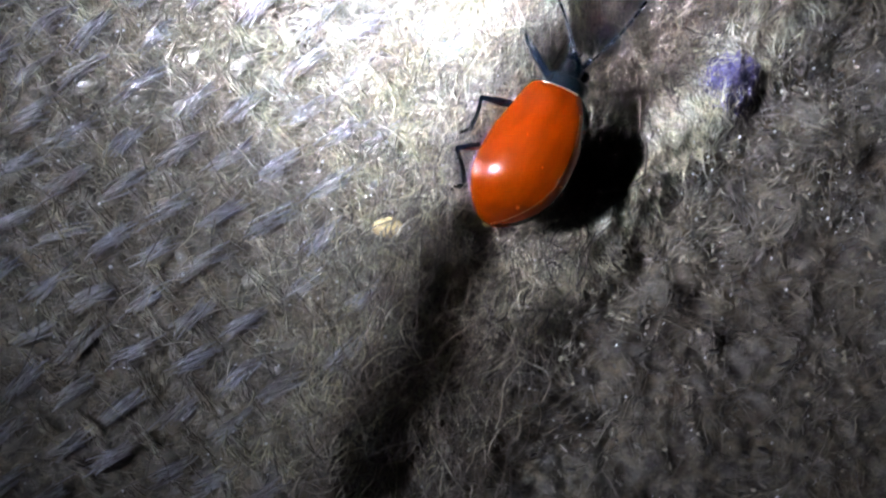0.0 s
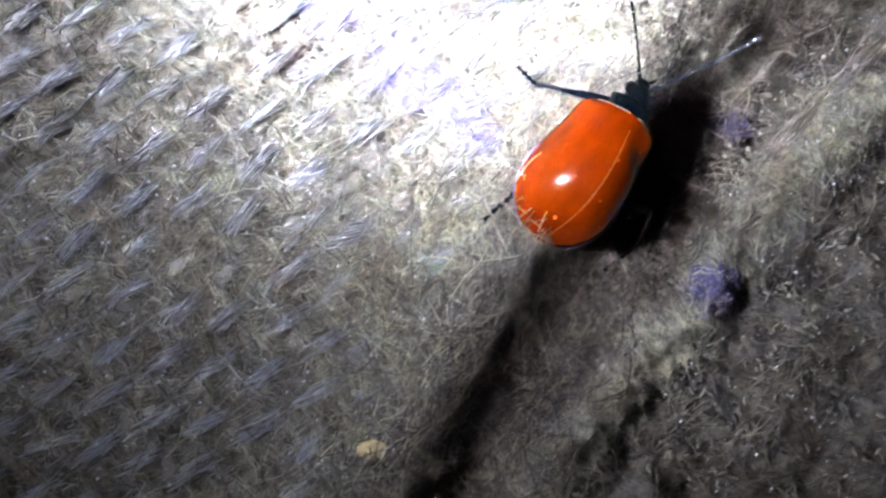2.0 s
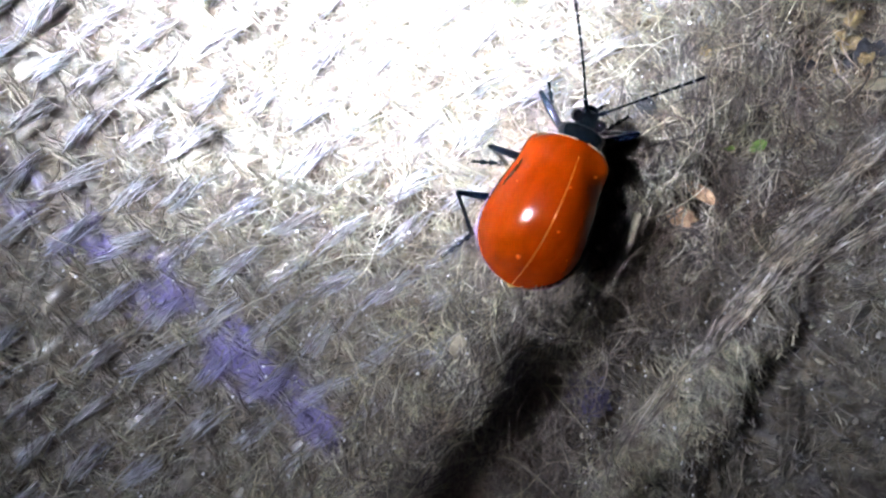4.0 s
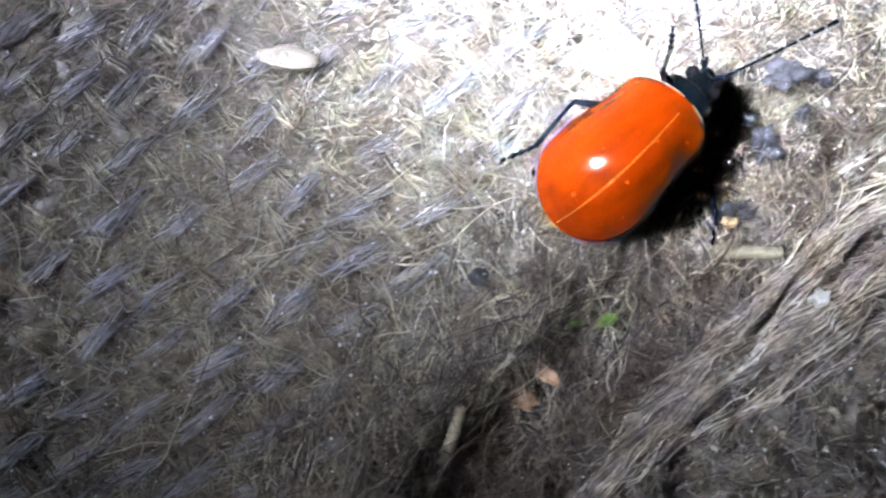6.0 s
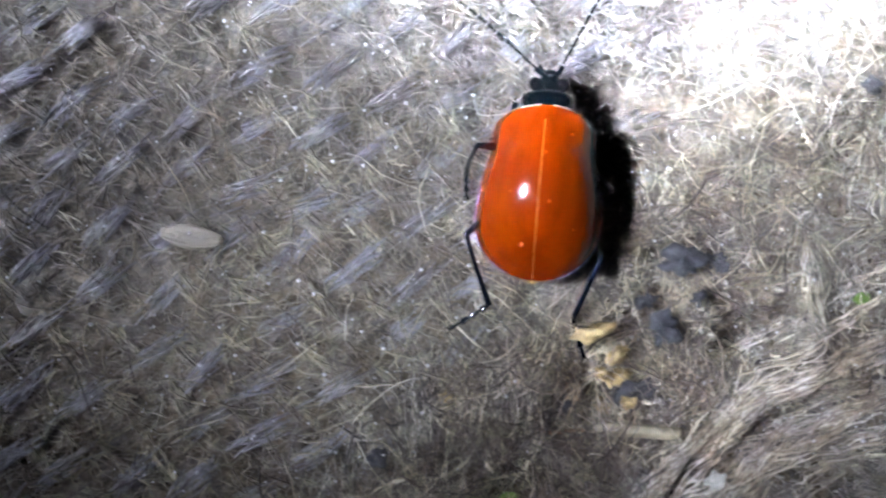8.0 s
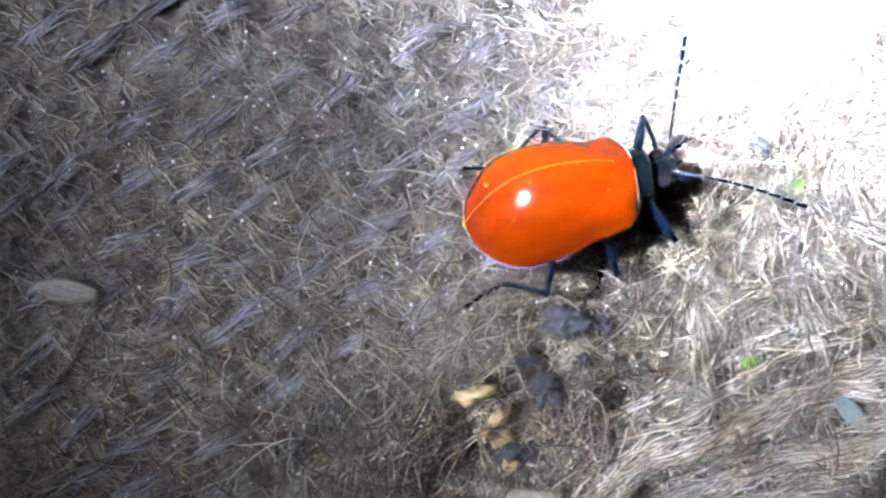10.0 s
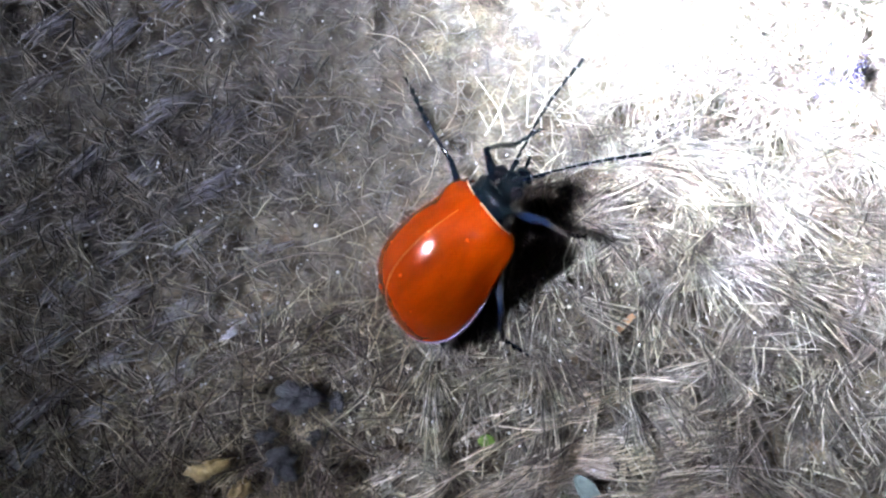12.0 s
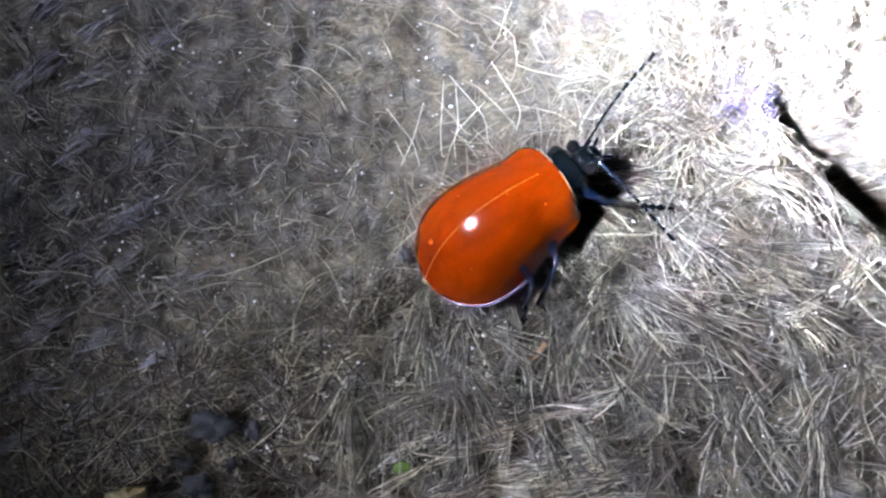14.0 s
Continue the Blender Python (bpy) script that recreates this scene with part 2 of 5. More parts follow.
MAT_MAT = fibre_material("matted_fibre", [(0.0, (0.10, 0.086, 0.067)), (0.35, (0.165, 0.146, 0.117)), (0.75, (0.215, 0.194, 0.159)), (0.95, (0.28, 0.257, 0.213)), (1.0, (0.43, 0.41, 0.355))], clump=0.9)
MAT_CROWN = fibre_material("crown_fibre", [(0.0, (0.13, 0.11, 0.062)), (0.5, (0.25, 0.222, 0.145)), (1.0, (0.42, 0.385, 0.28))], clump=0.6)
MAT_FRINGE = fibre_material("fringe_fibre", DARK)
MAT_BUNDLE = fibre_material("strand_fibre", [(0.0, (0.09, 0.072, 0.058)), (0.4, (0.30, 0.255, 0.21)), (0.8, (0.50, 0.44, 0.38)), (1.0, (0.68, 0.63, 0.56))], rough=0.4, clump=0.75)
MAT_FELT = fibre_material("felted_fibre", [(0.0, (0.052, 0.0468, 0.0442)), (0.5, (0.137, 0.125, 0.112)), (0.85, (0.273, 0.255, 0.224)), (1.0, (0.546, 0.52, 0.448))])
MAT_ROOT = fibre_material("root_fibre", [(0.0, (0.030, 0.020, 0.015)), (0.5, (0.105, 0.076, 0.057)), (0.85, (0.25, 0.205, 0.16)), (1.0, (0.50, 0.45, 0.38))], rough=0.4)
MAT_CRUMB = fibre_material("chaff", [(0.0, (0.02, 0.017, 0.018)), (0.35, (0.10, 0.082, 0.068)), (0.7, (0.26, 0.24, 0.21)), (0.93, (0.45, 0.42, 0.35)), (1.0, (0.62, 0.60, 0.55))], rough=0.5)
MAT_PALE = fibre_material("pale_fibre", [(0.0, (0.045, 0.038, 0.030)), (0.3, (0.105, 0.094, 0.078)), (0.7, (0.20, 0.186, 0.160)), (1.0, (0.38, 0.362, 0.325))], clump=0.95)
MAT_FAN = fibre_material("straw_fan", [(0.0, (0.030, 0.024, 0.017)), (0.35, (0.085, 0.073, 0.055)), (0.7, (0.25, 0.227, 0.187)), (1.0, (0.56, 0.535, 0.48))], rough=0.4, clump=0.5)
MAT_ROLL = fibre_material("roll_fibre", [(0.0, (0.13, 0.12, 0.085)), (0.4, (0.33, 0.31, 0.235)), (1.0, (0.60, 0.575, 0.47))], clump=0.6)
MAT_PURPLE = fibre_material("purple_fibre", [(0.0, (0.035, 0.026, 0.12)), (0.6, (0.08, 0.062, 0.23)), (1.0, (0.20, 0.18, 0.40))])
MAT_TEAL = fibre_material("teal_fibre", [(0.0, (0.10, 0.19, 0.21)), (1.0, (0.30, 0.40, 0.42))])
MAT_BASE = felt_material()
MAT_FLOAT = fibre_material("yarn_fibre", [(0.0, (0.15, 0.145, 0.160)), (0.4, (0.185, 0.178, 0.205)), (0.8, (0.21, 0.204, 0.236)), (1.0, (0.26, 0.254, 0.286))], rough=0.42, dye=True)
MAT_SAND = plain_material("sand", (0.52, 0.52, 0.54), 0.12, 0.0, 1.0)
MAT_SHELL = elytra_material()
MAT_BLACK = plain_material("black_chitin", (0.0008, 0.0013, 0.0016), 0.10, 0.0, 0.38, 0.3)
MAT_LEG = plain_material("blue_black_chitin", (0.0010, 0.0020, 0.0046), 0.12, 0.0, 0.75)
MAT_JOINT = plain_material("pale_joint", (0.05, 0.048, 0.048), 0.5)
MAT_EYE = plain_material("eye_chitin", (0.003, 0.0025, 0.003), 0.05, 0.0, 0.6)


# ---- builders ----
def mesh_arrays(name, verts, faces, material=None, smooth=True):
    """A mesh from an array of places (n, 3) in millimetres and an array of quads (m, 4)."""
    me = bpy.data.meshes.new(name)
    verts, faces = np.asarray(verts, np.float32) * MM, np.asarray(faces, np.int32)
    me.vertices.add(len(verts))
    me.vertices.foreach_set("co", verts.ravel())
    me.loops.add(faces.size)
    me.loops.foreach_set("vertex_index", faces.ravel())
    me.polygons.add(len(faces))
    me.polygons.foreach_set("loop_start", np.arange(0, faces.size, faces.shape[1], dtype=np.int32))
    me.update(calc_edges=True)
    me.polygons.foreach_set("use_smooth", np.full(len(faces), smooth))
    if material:
        me.materials.append(material)
    return me


def part(name, bm, material, parent, label=""):
    """Links a bmesh, in millimetres, as one mesh object under a thing or a part."""
    bmesh.ops.scale(bm, vec=(MM, MM, MM), verts=bm.verts)
    me = bpy.data.meshes.new(name)
    bm.to_mesh(me)
    bm.free()
    for f in me.polygons:
        f.use_smooth = True
    for m in material if isinstance(material, (list, tuple)) else [material]:
        me.materials.append(m)
    ob = new(name, me)
    ob.parent = parent
    return tagged(ob, label)


def loft(bm, rings, close=True, caps=True, index=0):
    """Skins rings of equal length; returns the faces."""
    vs = [[bm.verts.new(p) for p in ring] for ring in rings]
    made = []
    n = len(vs[0])
    for a, b in zip(vs, vs[1:]):
        for i in range(n if close else n - 1):
            made.append(bm.faces.new((a[i], a[(i + 1) % n], b[(i + 1) % n], b[i])))
    if caps and close:
        made.append(bm.faces.new(vs[0][::-1]))
        made.append(bm.faces.new(vs[-1]))
    for f in made:
        f.material_index = index
    return made


def lathe_x(bm, stations, sides=10, index=0, flat=1.0):
    """A body of stations (x, radius[, y, z]) along +X."""
    rings = []
    for x, r, *off in stations:
        oy, oz = off if off else (0, 0)
        rings.append([(x, oy + r * math.cos(2 * math.pi * i / sides), oz + flat * r * math.sin(2 * math.pi * i / sides)) for i in range(sides)])
    return loft(bm, rings, index=index)


def blob(bm, centre, radii, power=2.0, segs=16, rings=10, index=0):
    """A rounded body; power over 2 makes it boxier."""
    def sp(v):
        return math.copysign(abs(v) ** (2 / power), v)
    out = []
    for j in range(1, rings):
        a = math.pi * j / rings
        out.append([(centre[0] + radii[0] * sp(math.sin(a)) * sp(math.cos(2 * math.pi * i / segs)),
                     centre[1] + radii[1] * sp(math.sin(a)) * sp(math.sin(2 * math.pi * i / segs)),
                     centre[2] - radii[2] * sp(math.cos(a))) for i in range(segs)])
    return loft(bm, out, index=index)


# ---- the lie of the cloth ----
GRID_NOISE = np.random.RandomState(7).rand(64, 64)


def value_noise(x, y):
    xi, yi = np.floor(x).astype(int), np.floor(y).astype(int)
    fx, fy = x - xi, y - yi
    fx, fy = fx * fx * (3 - 2 * fx), fy * fy * (3 - 2 * fy)
    g = GRID_NOISE
    a, b = g[xi % 64, yi % 64], g[(xi + 1) % 64, yi % 64]
    c, e = g[xi % 64, (yi + 1) % 64], g[(xi + 1) % 64, (yi + 1) % 64]
    return (a * (1 - fx) + b * fx) * (1 - fy) + (c * (1 - fx) + e * fx) * fy - 0.5


FOLD_Y = [-40, -10.8, -3.6, 2.8, 8.6, 15.5, 21, 28, 33.7, 39.5, 44.5, 47.8, 51.5, 80]
FOLD_X = [-18, -8, -5.5, -2.8, 0, 4.0, 8.8, 15, 20.3, 25, 30.2, 36.5, 41.5, 75]
ROLL_Y, ROLL_X = [-30, -2.5, 0.0, 2.1, 4.1, 5.7, 14.2, 20, 60], [-16, 4.8, 6.7, 8.8, 10.5, 12.0, 18.3, 24, 60]


def smooth(v, a, b):
    v = np.clip((v - a) / (b - a), 0, 1)
    return v * v * (3 - 2 * v)


def beside_fold(x, y):
    """How far a place lies past the fold of the cloth, to its lower side (mm)."""
    return (x - np.interp(y, FOLD_Y, FOLD_X) + 1.8 * value_noise(x * 0.3 + 3, y * 0.3) + 1.4 * value_noise(x * 0.8, y * 0.8 + 5)) * 0.86


def fold_strength(y):
    return 1 - 0.9 * smooth(y, 14, 39)


def height(x, y):
    x, y = np.asarray(x, float), np.asarray(y, float)
    d, k = beside_fold(x, y), fold_strength(y)
    z = k * 2.7 * np.exp(-(((d - 2.2) / np.where(d < 2.2, 3.2, 2.3)) ** 2))
    early = 1 - smooth(y, 12, 24)
    first = 1 - smooth(y, 4, 9)
    mid = 6.3 + 0.7 * early - 2.0 * first
    z -= k * (1.7 + 1.5 * early) * np.exp(-(((d - mid) / np.where(d < mid, 1.7 + 0.3 * early - 0.3 * first, 1.9 + 0.6 * early - 1.0 * first)) ** 2))
    z -= 1.3 * np.exp(-(((y - 25.5) / 4.5) ** 2) - ((d - 5.8) / 1.9) ** 2)
    r = (x - np.interp(y, ROLL_Y, ROLL_X)) * 0.7
    near = (1 - smooth(y, 16, 24)) * smooth(y, -7, -1)
    z += near * ((1.4 + 0.3 * first) * np.exp(-((r / 1.7) ** 2)) - 0.12 * np.exp(-(((r - 3.2 + 1.5 * value_noise(x * 0.6, y * 0.6)) / 1.0) ** 2)))
    z -= 1.5 * (1 - smooth(y, 19, 30)) * smooth(d, 3.6, 6.2) - 0.8 * (1 - smooth(y, 15, 20)) * smooth(y, 2, 8) * smooth(d, 4.5, 7.0)
    z += 1.7 * np.exp(-(((x - 56) / 8) ** 2 + ((y - 49) / 6) ** 2))
    z += 1.5 * smooth(d, 2, 8) * value_noise(x * 0.42, y * 0.42) + 0.35 * value_noise(x * 0.9 + 9, y * 0.9)
    z -= 1.3 * np.exp(-(((x - 28.2) / 2.0) ** 2 + ((y - 35.6) / 2.6) ** 2))
    z += 1.1 * smooth(d, 1, 4) * value_noise(x * 0.85 + 2, y * 0.85 + 4) + 0.9 * smooth(d, 1, 4) * value_noise(x * 2.3, y * 2.3)
    edge = 0.765 * x + 0.645 * y - 79.0 + 1.6 * value_noise(x * 0.5, y * 0.5)
    return z - 9.0 * smooth(edge, 0.0, 1.6) * smooth(55.6 - 0.4 * (x - 58) - y, 0.0, 1.0)


def ground():
    def axis(lo, hi):
        steps, v, s = [], hi, 0.45
        while v < hi + 500:
            s *= 1.25
            v += s
            steps.append(v)
        core = np.arange(lo, hi + 0.01, 0.27)
        return np.r_[lo - (np.array(steps[::-1]) - hi), core, steps]
    xs, ys = axis(-34, 76), axis(-26, 72)
    gx, gy = np.meshgrid(xs, ys, indexing="ij")
    felt = 0.44 * value_noise(gx * 1.3 + 5, gy * 1.3) + 0.26 * value_noise(gx * 2.6, gy * 2.6 + 9) + 0.16 * value_noise(gx * 5.0, gy * 5.0)
    v = np.stack([gx, gy, height(gx, gy) - 0.20 + 0.08 * (1 - smooth(beside_fold(gx, gy), -1.0, 1.0)) + felt * (0.45 + 0.75 * smooth(gx, 14, 20) * (1 - smooth(beside_fold(gx, gy), 0.5, 2.5)) + 0.55 * smooth(beside_fold(gx, gy), 0.5, 2.5))], -1).reshape(-1, 3)
    i, j = np.meshgrid(np.arange(len(xs) - 1), np.arange(len(ys) - 1), indexing="ij")
    a = (i * len(ys) + j).ravel()
    f = np.stack([a, a + len(ys), a + len(ys) + 1, a + 1], -1)
    tagged(new("ground", mesh_arrays("ground", v, f, MAT_BASE)), "matted dark brown jute padding under the loose fibres", "ground", kind="structure")


# ---- yarns and fibres ----
WARP, WEFT, PITCH = math.radians(34), math.radians(-50), 1.95


def tube(points, radius, sides, squash=1.0, twist=0.0):
    """Places and quads of a tube along points (n, 3)."""
    n = len(points)
    t = np.gradient(points, axis=0)
    t /= np.linalg.norm(t, axis=1)[:, None] + 1e-9
    side = np.stack([-t[:, 1], t[:, 0], 0 * t[:, 0]], -1)
    side /= np.linalg.norm(side, axis=1)[:, None] + 1e-9
    up = np.cross(t, side)
    a = 2 * np.pi * np.arange(sides) / sides + twist * np.arange(n)[:, None]
    r = np.broadcast_to(np.asarray(radius), (n,))[:, None, None]
    v = points[:, None] + r * (np.cos(a)[..., None] * side[:, None] + squash * np.sin(a)[..., None] * up[:, None])
    i, j = np.meshgrid(np.arange(n - 1), np.arange(sides), indexing="ij")
    q = np.stack([i * sides + j, i * sides + (j + 1) % sides, (i + 1) * sides + (j + 1) % sides, (i + 1) * sides + j], -1).reshape(-1, 4)
    return v.reshape(-1, 3), q


def rope(points, radius, sides, lobes, squash, twist, rng):
    """A twisted, lobed and uneven yarn along points."""
    n = len(points)
    v, q = tube(points, 1.0, sides, squash, 0.0)
    v = v.reshape(n, sides, 3) - points[:, None]
    a = 2 * np.pi * np.arange(sides) / sides
    r = radius[:, None] * (1 + 0.24 * np.cos(lobes * a[None] + lobes * twist * np.arange(n)[:, None])) * (1 + 0.16 * rng.randn(n, sides))
    return (points[:, None] + v * r[..., None]).reshape(-1, 3), q


def woven_cloth():
    cloth = tagged(new("woven_cloth"), "coarse grey-brown jute cloth with a purple marker stripe", "cloth")
    rng = np.random.RandomState(3)
    for own, other in ((WARP, WEFT), (WEFT, WARP)):
        u = np.array([math.cos(own), math.sin(own)])
        w = np.array([-u[1], u[0]])
        phase = 0.0 if own == WARP else math.pi / 2
        for k in range(-37, 38):
            along = np.arange(-75, 75, PITCH / 4)
            c = np.array([14.0, 24.0]) + w * (k * PITCH + 0.12 * rng.randn())
            wob = 0.18 * np.interp(along, np.arange(-75, 80, 4.0), rng.randn(39))
            p = c + along[:, None] * u + wob[:, None] * w
            d = beside_fold(p[:, 0], p[:, 1])
            inside = (d < 0.9 + 0.5 * rng.randn()) & (p[:, 0] > -27) & (p[:, 0] < 56) & (p[:, 1] > -18) & (p[:, 1] < 66)
            cuts = np.flatnonzero(np.diff(np.r_[0, inside.astype(int), 0]))
            for first, last in zip(cuts[::2], cuts[1::2]):
                if last - first < 10:
                    continue
                q, a = p[first:last], along[first:last]
                wave = np.sin(math.pi * a / PITCH + math.pi * k + 2 * phase)
                z = height(q[:, 0], q[:, 1]) - 0.36 * smooth(q[:, 0], 2, 12) - 0.3 * smooth(q[:, 0], 21, 29) - 0.5 * smooth(q[:, 0], 27, 32) + 0.24 * wave + (-0.26 if own == WARP else -0.46)
                base = (0.40 if own == WARP else 0.36) + 0.05 * wave
                v, f = rope(np.c_[q, z], base, 10, 5, 0.55, 0.42, rng)
                ob = new("yarn", mesh_arrays("yarn", v, f, MAT_YARN))
                ob.parent = cloth


def fibres(name, x, y, angle, length, radius, curl, arch, lift, material, segs=5, tip=None, seed=1, label="", category="", kind="stuff", group="", kink=0.175):
    """Loose fibres: roots, headings, lengths; curl turns them, arch bows them up, lift holds them off the cloth, tip raises the far end."""
    rng = np.random.RandomState(seed)
    n = len(x)
    s = np.linspace(0, 1, segs + 1)
    turn = angle[:, None] + curl[:, None] * (s - 0.5) + kink * np.cumsum(rng.randn(n, segs + 1), 1)
    step = (length / segs)[:, None]
    px = x[:, None] + np.cumsum(np.cos(turn) * step, 1) - 0.5 * (np.cos(turn) * step).sum(1, keepdims=True)
    py = y[:, None] + np.cumsum(np.sin(turn) * step, 1) - 0.5 * (np.sin(turn) * step).sum(1, keepdims=True)
    pz = height(px, py)
    pz = 0.55 * pz + 0.45 * pz.mean(1, keepdims=True) + lift[:, None] + arch[:, None] * np.sin(np.pi * s)
    if tip is not None:
        pz = pz + tip[:, None] * s**1.5
    pts = np.stack([px, py, pz], -1)
    t = np.gradient(pts, axis=1)
    t /= np.linalg.norm(t, axis=2, keepdims=True) + 1e-9
    side = np.stack([-t[..., 1], t[..., 0], 0 * t[..., 0]], -1)
    side /= np.linalg.norm(side, axis=2, keepdims=True) + 1e-9
    up = np.cross(t, side)
    taper = (0.45 + 0.55 * np.sin(np.pi * (0.12 + 0.76 * s)))
    r = (radius[:, None] * taper)[..., None]
    v = np.stack([pts + r * (math.cos(a) * side + math.sin(a) * up) for a in (math.pi / 2, math.pi * 7 / 6, math.pi * 11 / 6)], 2)
    base = (np.arange(n) * (segs + 1) * 3)[:, None, None]
    i, j = np.meshgrid(np.arange(segs), np.arange(3), indexing="ij")
    q = np.stack([i * 3 + j, i * 3 + (j + 1) % 3, (i + 1) * 3 + (j + 1) % 3, (i + 1) * 3 + j], -1).reshape(1, -1, 4)
    me = mesh_arrays(name, v.reshape(-1, 3), (base + q).reshape(-1, 4), material)
    ob = new(name, me)
    return tagged(ob, label, category, group, kind)


STRETCH_X, STRETCH_Y = [-4, 0, 3, 6, 15, 23, 26, 36, 44], [-2, 4, 12, 18, 31, 38, 42, 47, 49]


def scatter(n, rng, lo, hi, reach=(25.5, 15.0)):
    """Places along the stretch that is walked, with lo < distance past the fold < hi."""
    xs, ys = [], []
    have = 0
    while have < n:
        k = rng.rand(n * 2) * (len(STRETCH_X) - 1)
        x = np.interp(k, np.arange(len(STRETCH_X)), STRETCH_X) + (rng.rand(n * 2) * 2 - 1) * reach[0]
        y = np.interp(k, np.arange(len(STRETCH_X)), STRETCH_Y) + (rng.rand(n * 2) * 2 - 1) * reach[1]
        d = beside_fold(x, y)
        ok = (d > lo) & (d < hi)
        xs.append(x[ok])
        ys.append(y[ok])
        have += ok.sum()
    return np.concatenate(xs)[:n], np.concatenate(ys)[:n]


def near_stretch(x, y):
    k = np.linspace(0, len(STRETCH_X) - 1, 60)
    sx, sy = np.interp(k, np.arange(len(STRETCH_X)), STRETCH_X), np.interp(k, np.arange(len(STRETCH_X)), STRETCH_Y)
    return ((np.abs(x[:, None] - sx) < 26) & (np.abs(y[:, None] - sy) < 15.5)).any(1)


def bare(x, y):
    """Places that the litter keeps free of fibres, from 0 to 0.95."""
    out = 0 * x
    for px, py, size in ((29.2, 36.0, 2.0), (32.9, 41.1, 1.3), (31.8, 38.6, 1.2), (30.9, 35.0, 1.3), (45.3, 37.1, 0.55), (34.1, 31.4, 0.7), (30.4, 33.5, 0.9), (21.1, 27.0, 1.1), (22.1, 28.2, 1.2), (24.9, 30.5, 1.1), (23.4, 30.4, 0.9), (17.9, 25.7, 1.1)):
        out = np.maximum(out, 0.95 * np.exp(-(((x - px) ** 2 + (y - py) ** 2) / size**2) ** 2))
    return out


def loose_fibres():
    rng = np.random.RandomState(11)
    # short fuzz on the weave, mostly along the two yarn ways
    fx, fy, fa, fl, fz = [], [], [], [], []
    for own, other, shift in ((WARP, WEFT, 0.0), (WEFT, WARP, 1.0)):
        u, w = np.array([math.cos(own), math.sin(own)]), np.array([-math.sin(own), math.cos(own)])
        i, j = np.meshgrid(np.arange(-48, 49), np.arange(-46, 47), indexing="ij")
        i, j = i.ravel(), j.ravel()
        crest = 2 * i + 0.5 - j
        c = np.array([14.0, 24.0]) + (crest * PITCH)[:, None] * u + (j * PITCH)[:, None] * w
        keep = (beside_fold(c[:, 0], c[:, 1]) < 0.9) & near_stretch(c[:, 0], c[:, 1])
        keep &= rng.rand(len(c)) > 0.08 + 0.12 * smooth(c[:, 0], 14, 26) + 0.85 * smooth(c[:, 0], 29, 33)
        c = c[keep] + 0.18 * rng.randn(keep.sum(), 2)
        per = 20 if own == WARP else 16
        across = 0.34 * (rng.rand(len(c), per) * 2 - 1)
        lean = own + 0.14 * rng.randn(len(c), 1) + (0.07 if own == WARP else 0.2) * rng.randn(len(c), per)
        along = 0.5 * rng.randn(len(c), per)
        fx.append((c[:, :1] + across * w[0] + along * u[0]).ravel())
        fy.append((c[:, 1:] + across * w[1] + along * u[1]).ravel())
        fa.append(lean.ravel())
        fl.append(((1.3 if own == WARP else 1.1) + 0.8 * rng.rand(len(c), per)).ravel())
        fz.append((((0.26 - 0.13 * smooth(c[:, :1], 4, 12)) if own == WARP else 0.08) * (1 - (across / 0.44) ** 2) + 0.08 * rng.randn(len(c), 1) * (own == WARP) - 0.11 * smooth(c[:, :1], 5, 16) - 0.08 * smooth(c[:, :1], 28, 34) + 0.05 + 0.05 * rng.rand(len(c), per)).ravel())
    for k, (name, material, seed, label) in enumerate((("yarn_fibres", MAT_FLOAT, 16, "blue-grey jute fibres lying side by side in the weave"), ("weft_fibres", MAT_FUZZ, 26, "straw-coloured jute fibres between the floats of the weave"))):
        n = len(fx[k])
        fibres(name, fx[k], fy[k], fa[k], fl[k], 0.03 + 0.05 * rng.rand(n), 0.12 * rng.randn(n), 0.14 + 0.05 * rng.rand(n), fz[k] - 0.06, material, 3, seed=seed, kink=0.06,
               label=label, category="fibres")
    n = 26000
    x, y = scatter(n, rng, -60, 1.8)
    ok = (beside_fold(x, y) < np.interp(y, [30, 40], [0.6, 1.8])) & (rng.rand(n) > 0.35 * smooth(x, 3, 12) + 0.4 * smooth(x, 22, 28))
    x, y = x[ok], y[ok]
    n = len(x)
    way = np.where(rng.rand(n) < 0.55, WARP, WEFT) + 0.55 * rng.randn(n)
    fibres("weave_fuzz", x, y, way, 0.5 + 1.5 * rng.rand(n) ** 1.8, 0.015 + 0.045 * rng.rand(n) ** 2.0, 0.9 * rng.randn(n), 0.16 * rng.rand(n),
           -0.08 + 0.38 * rng.rand(n) ** 1.5, MAT_FUZZ, 3, seed=12, kink=0.16, label="short pale jute fuzz over the woven cloth", category="fibres")
    n = 700
    x, y = scatter(n, rng, -60, 1.8)
    fibres("stray_threads", x, y, math.radians(40) + 0.9 * rng.randn(n), 1.6 + 2.6 * rng.rand(n), 0.018 + 0.02 * rng.rand(n), 0.6 * rng.randn(n), 0.25 * rng.rand(n),
           0.40 + 0.25 * rng.rand(n), MAT_FRINGE, 6, seed=17, label="thin dark and pale threads lying on the weave", category="fibres")
    n = 2400
    x, y = 30 + 5 * rng.randn(n), 49 + 6 * rng.randn(n)
    ok = (beside_fold(x, y) < 2) & ((x < 30 + 1.5 * rng.randn(n)) | (y > 49))
    x, y = x[ok], y[ok]
    n = len(x)
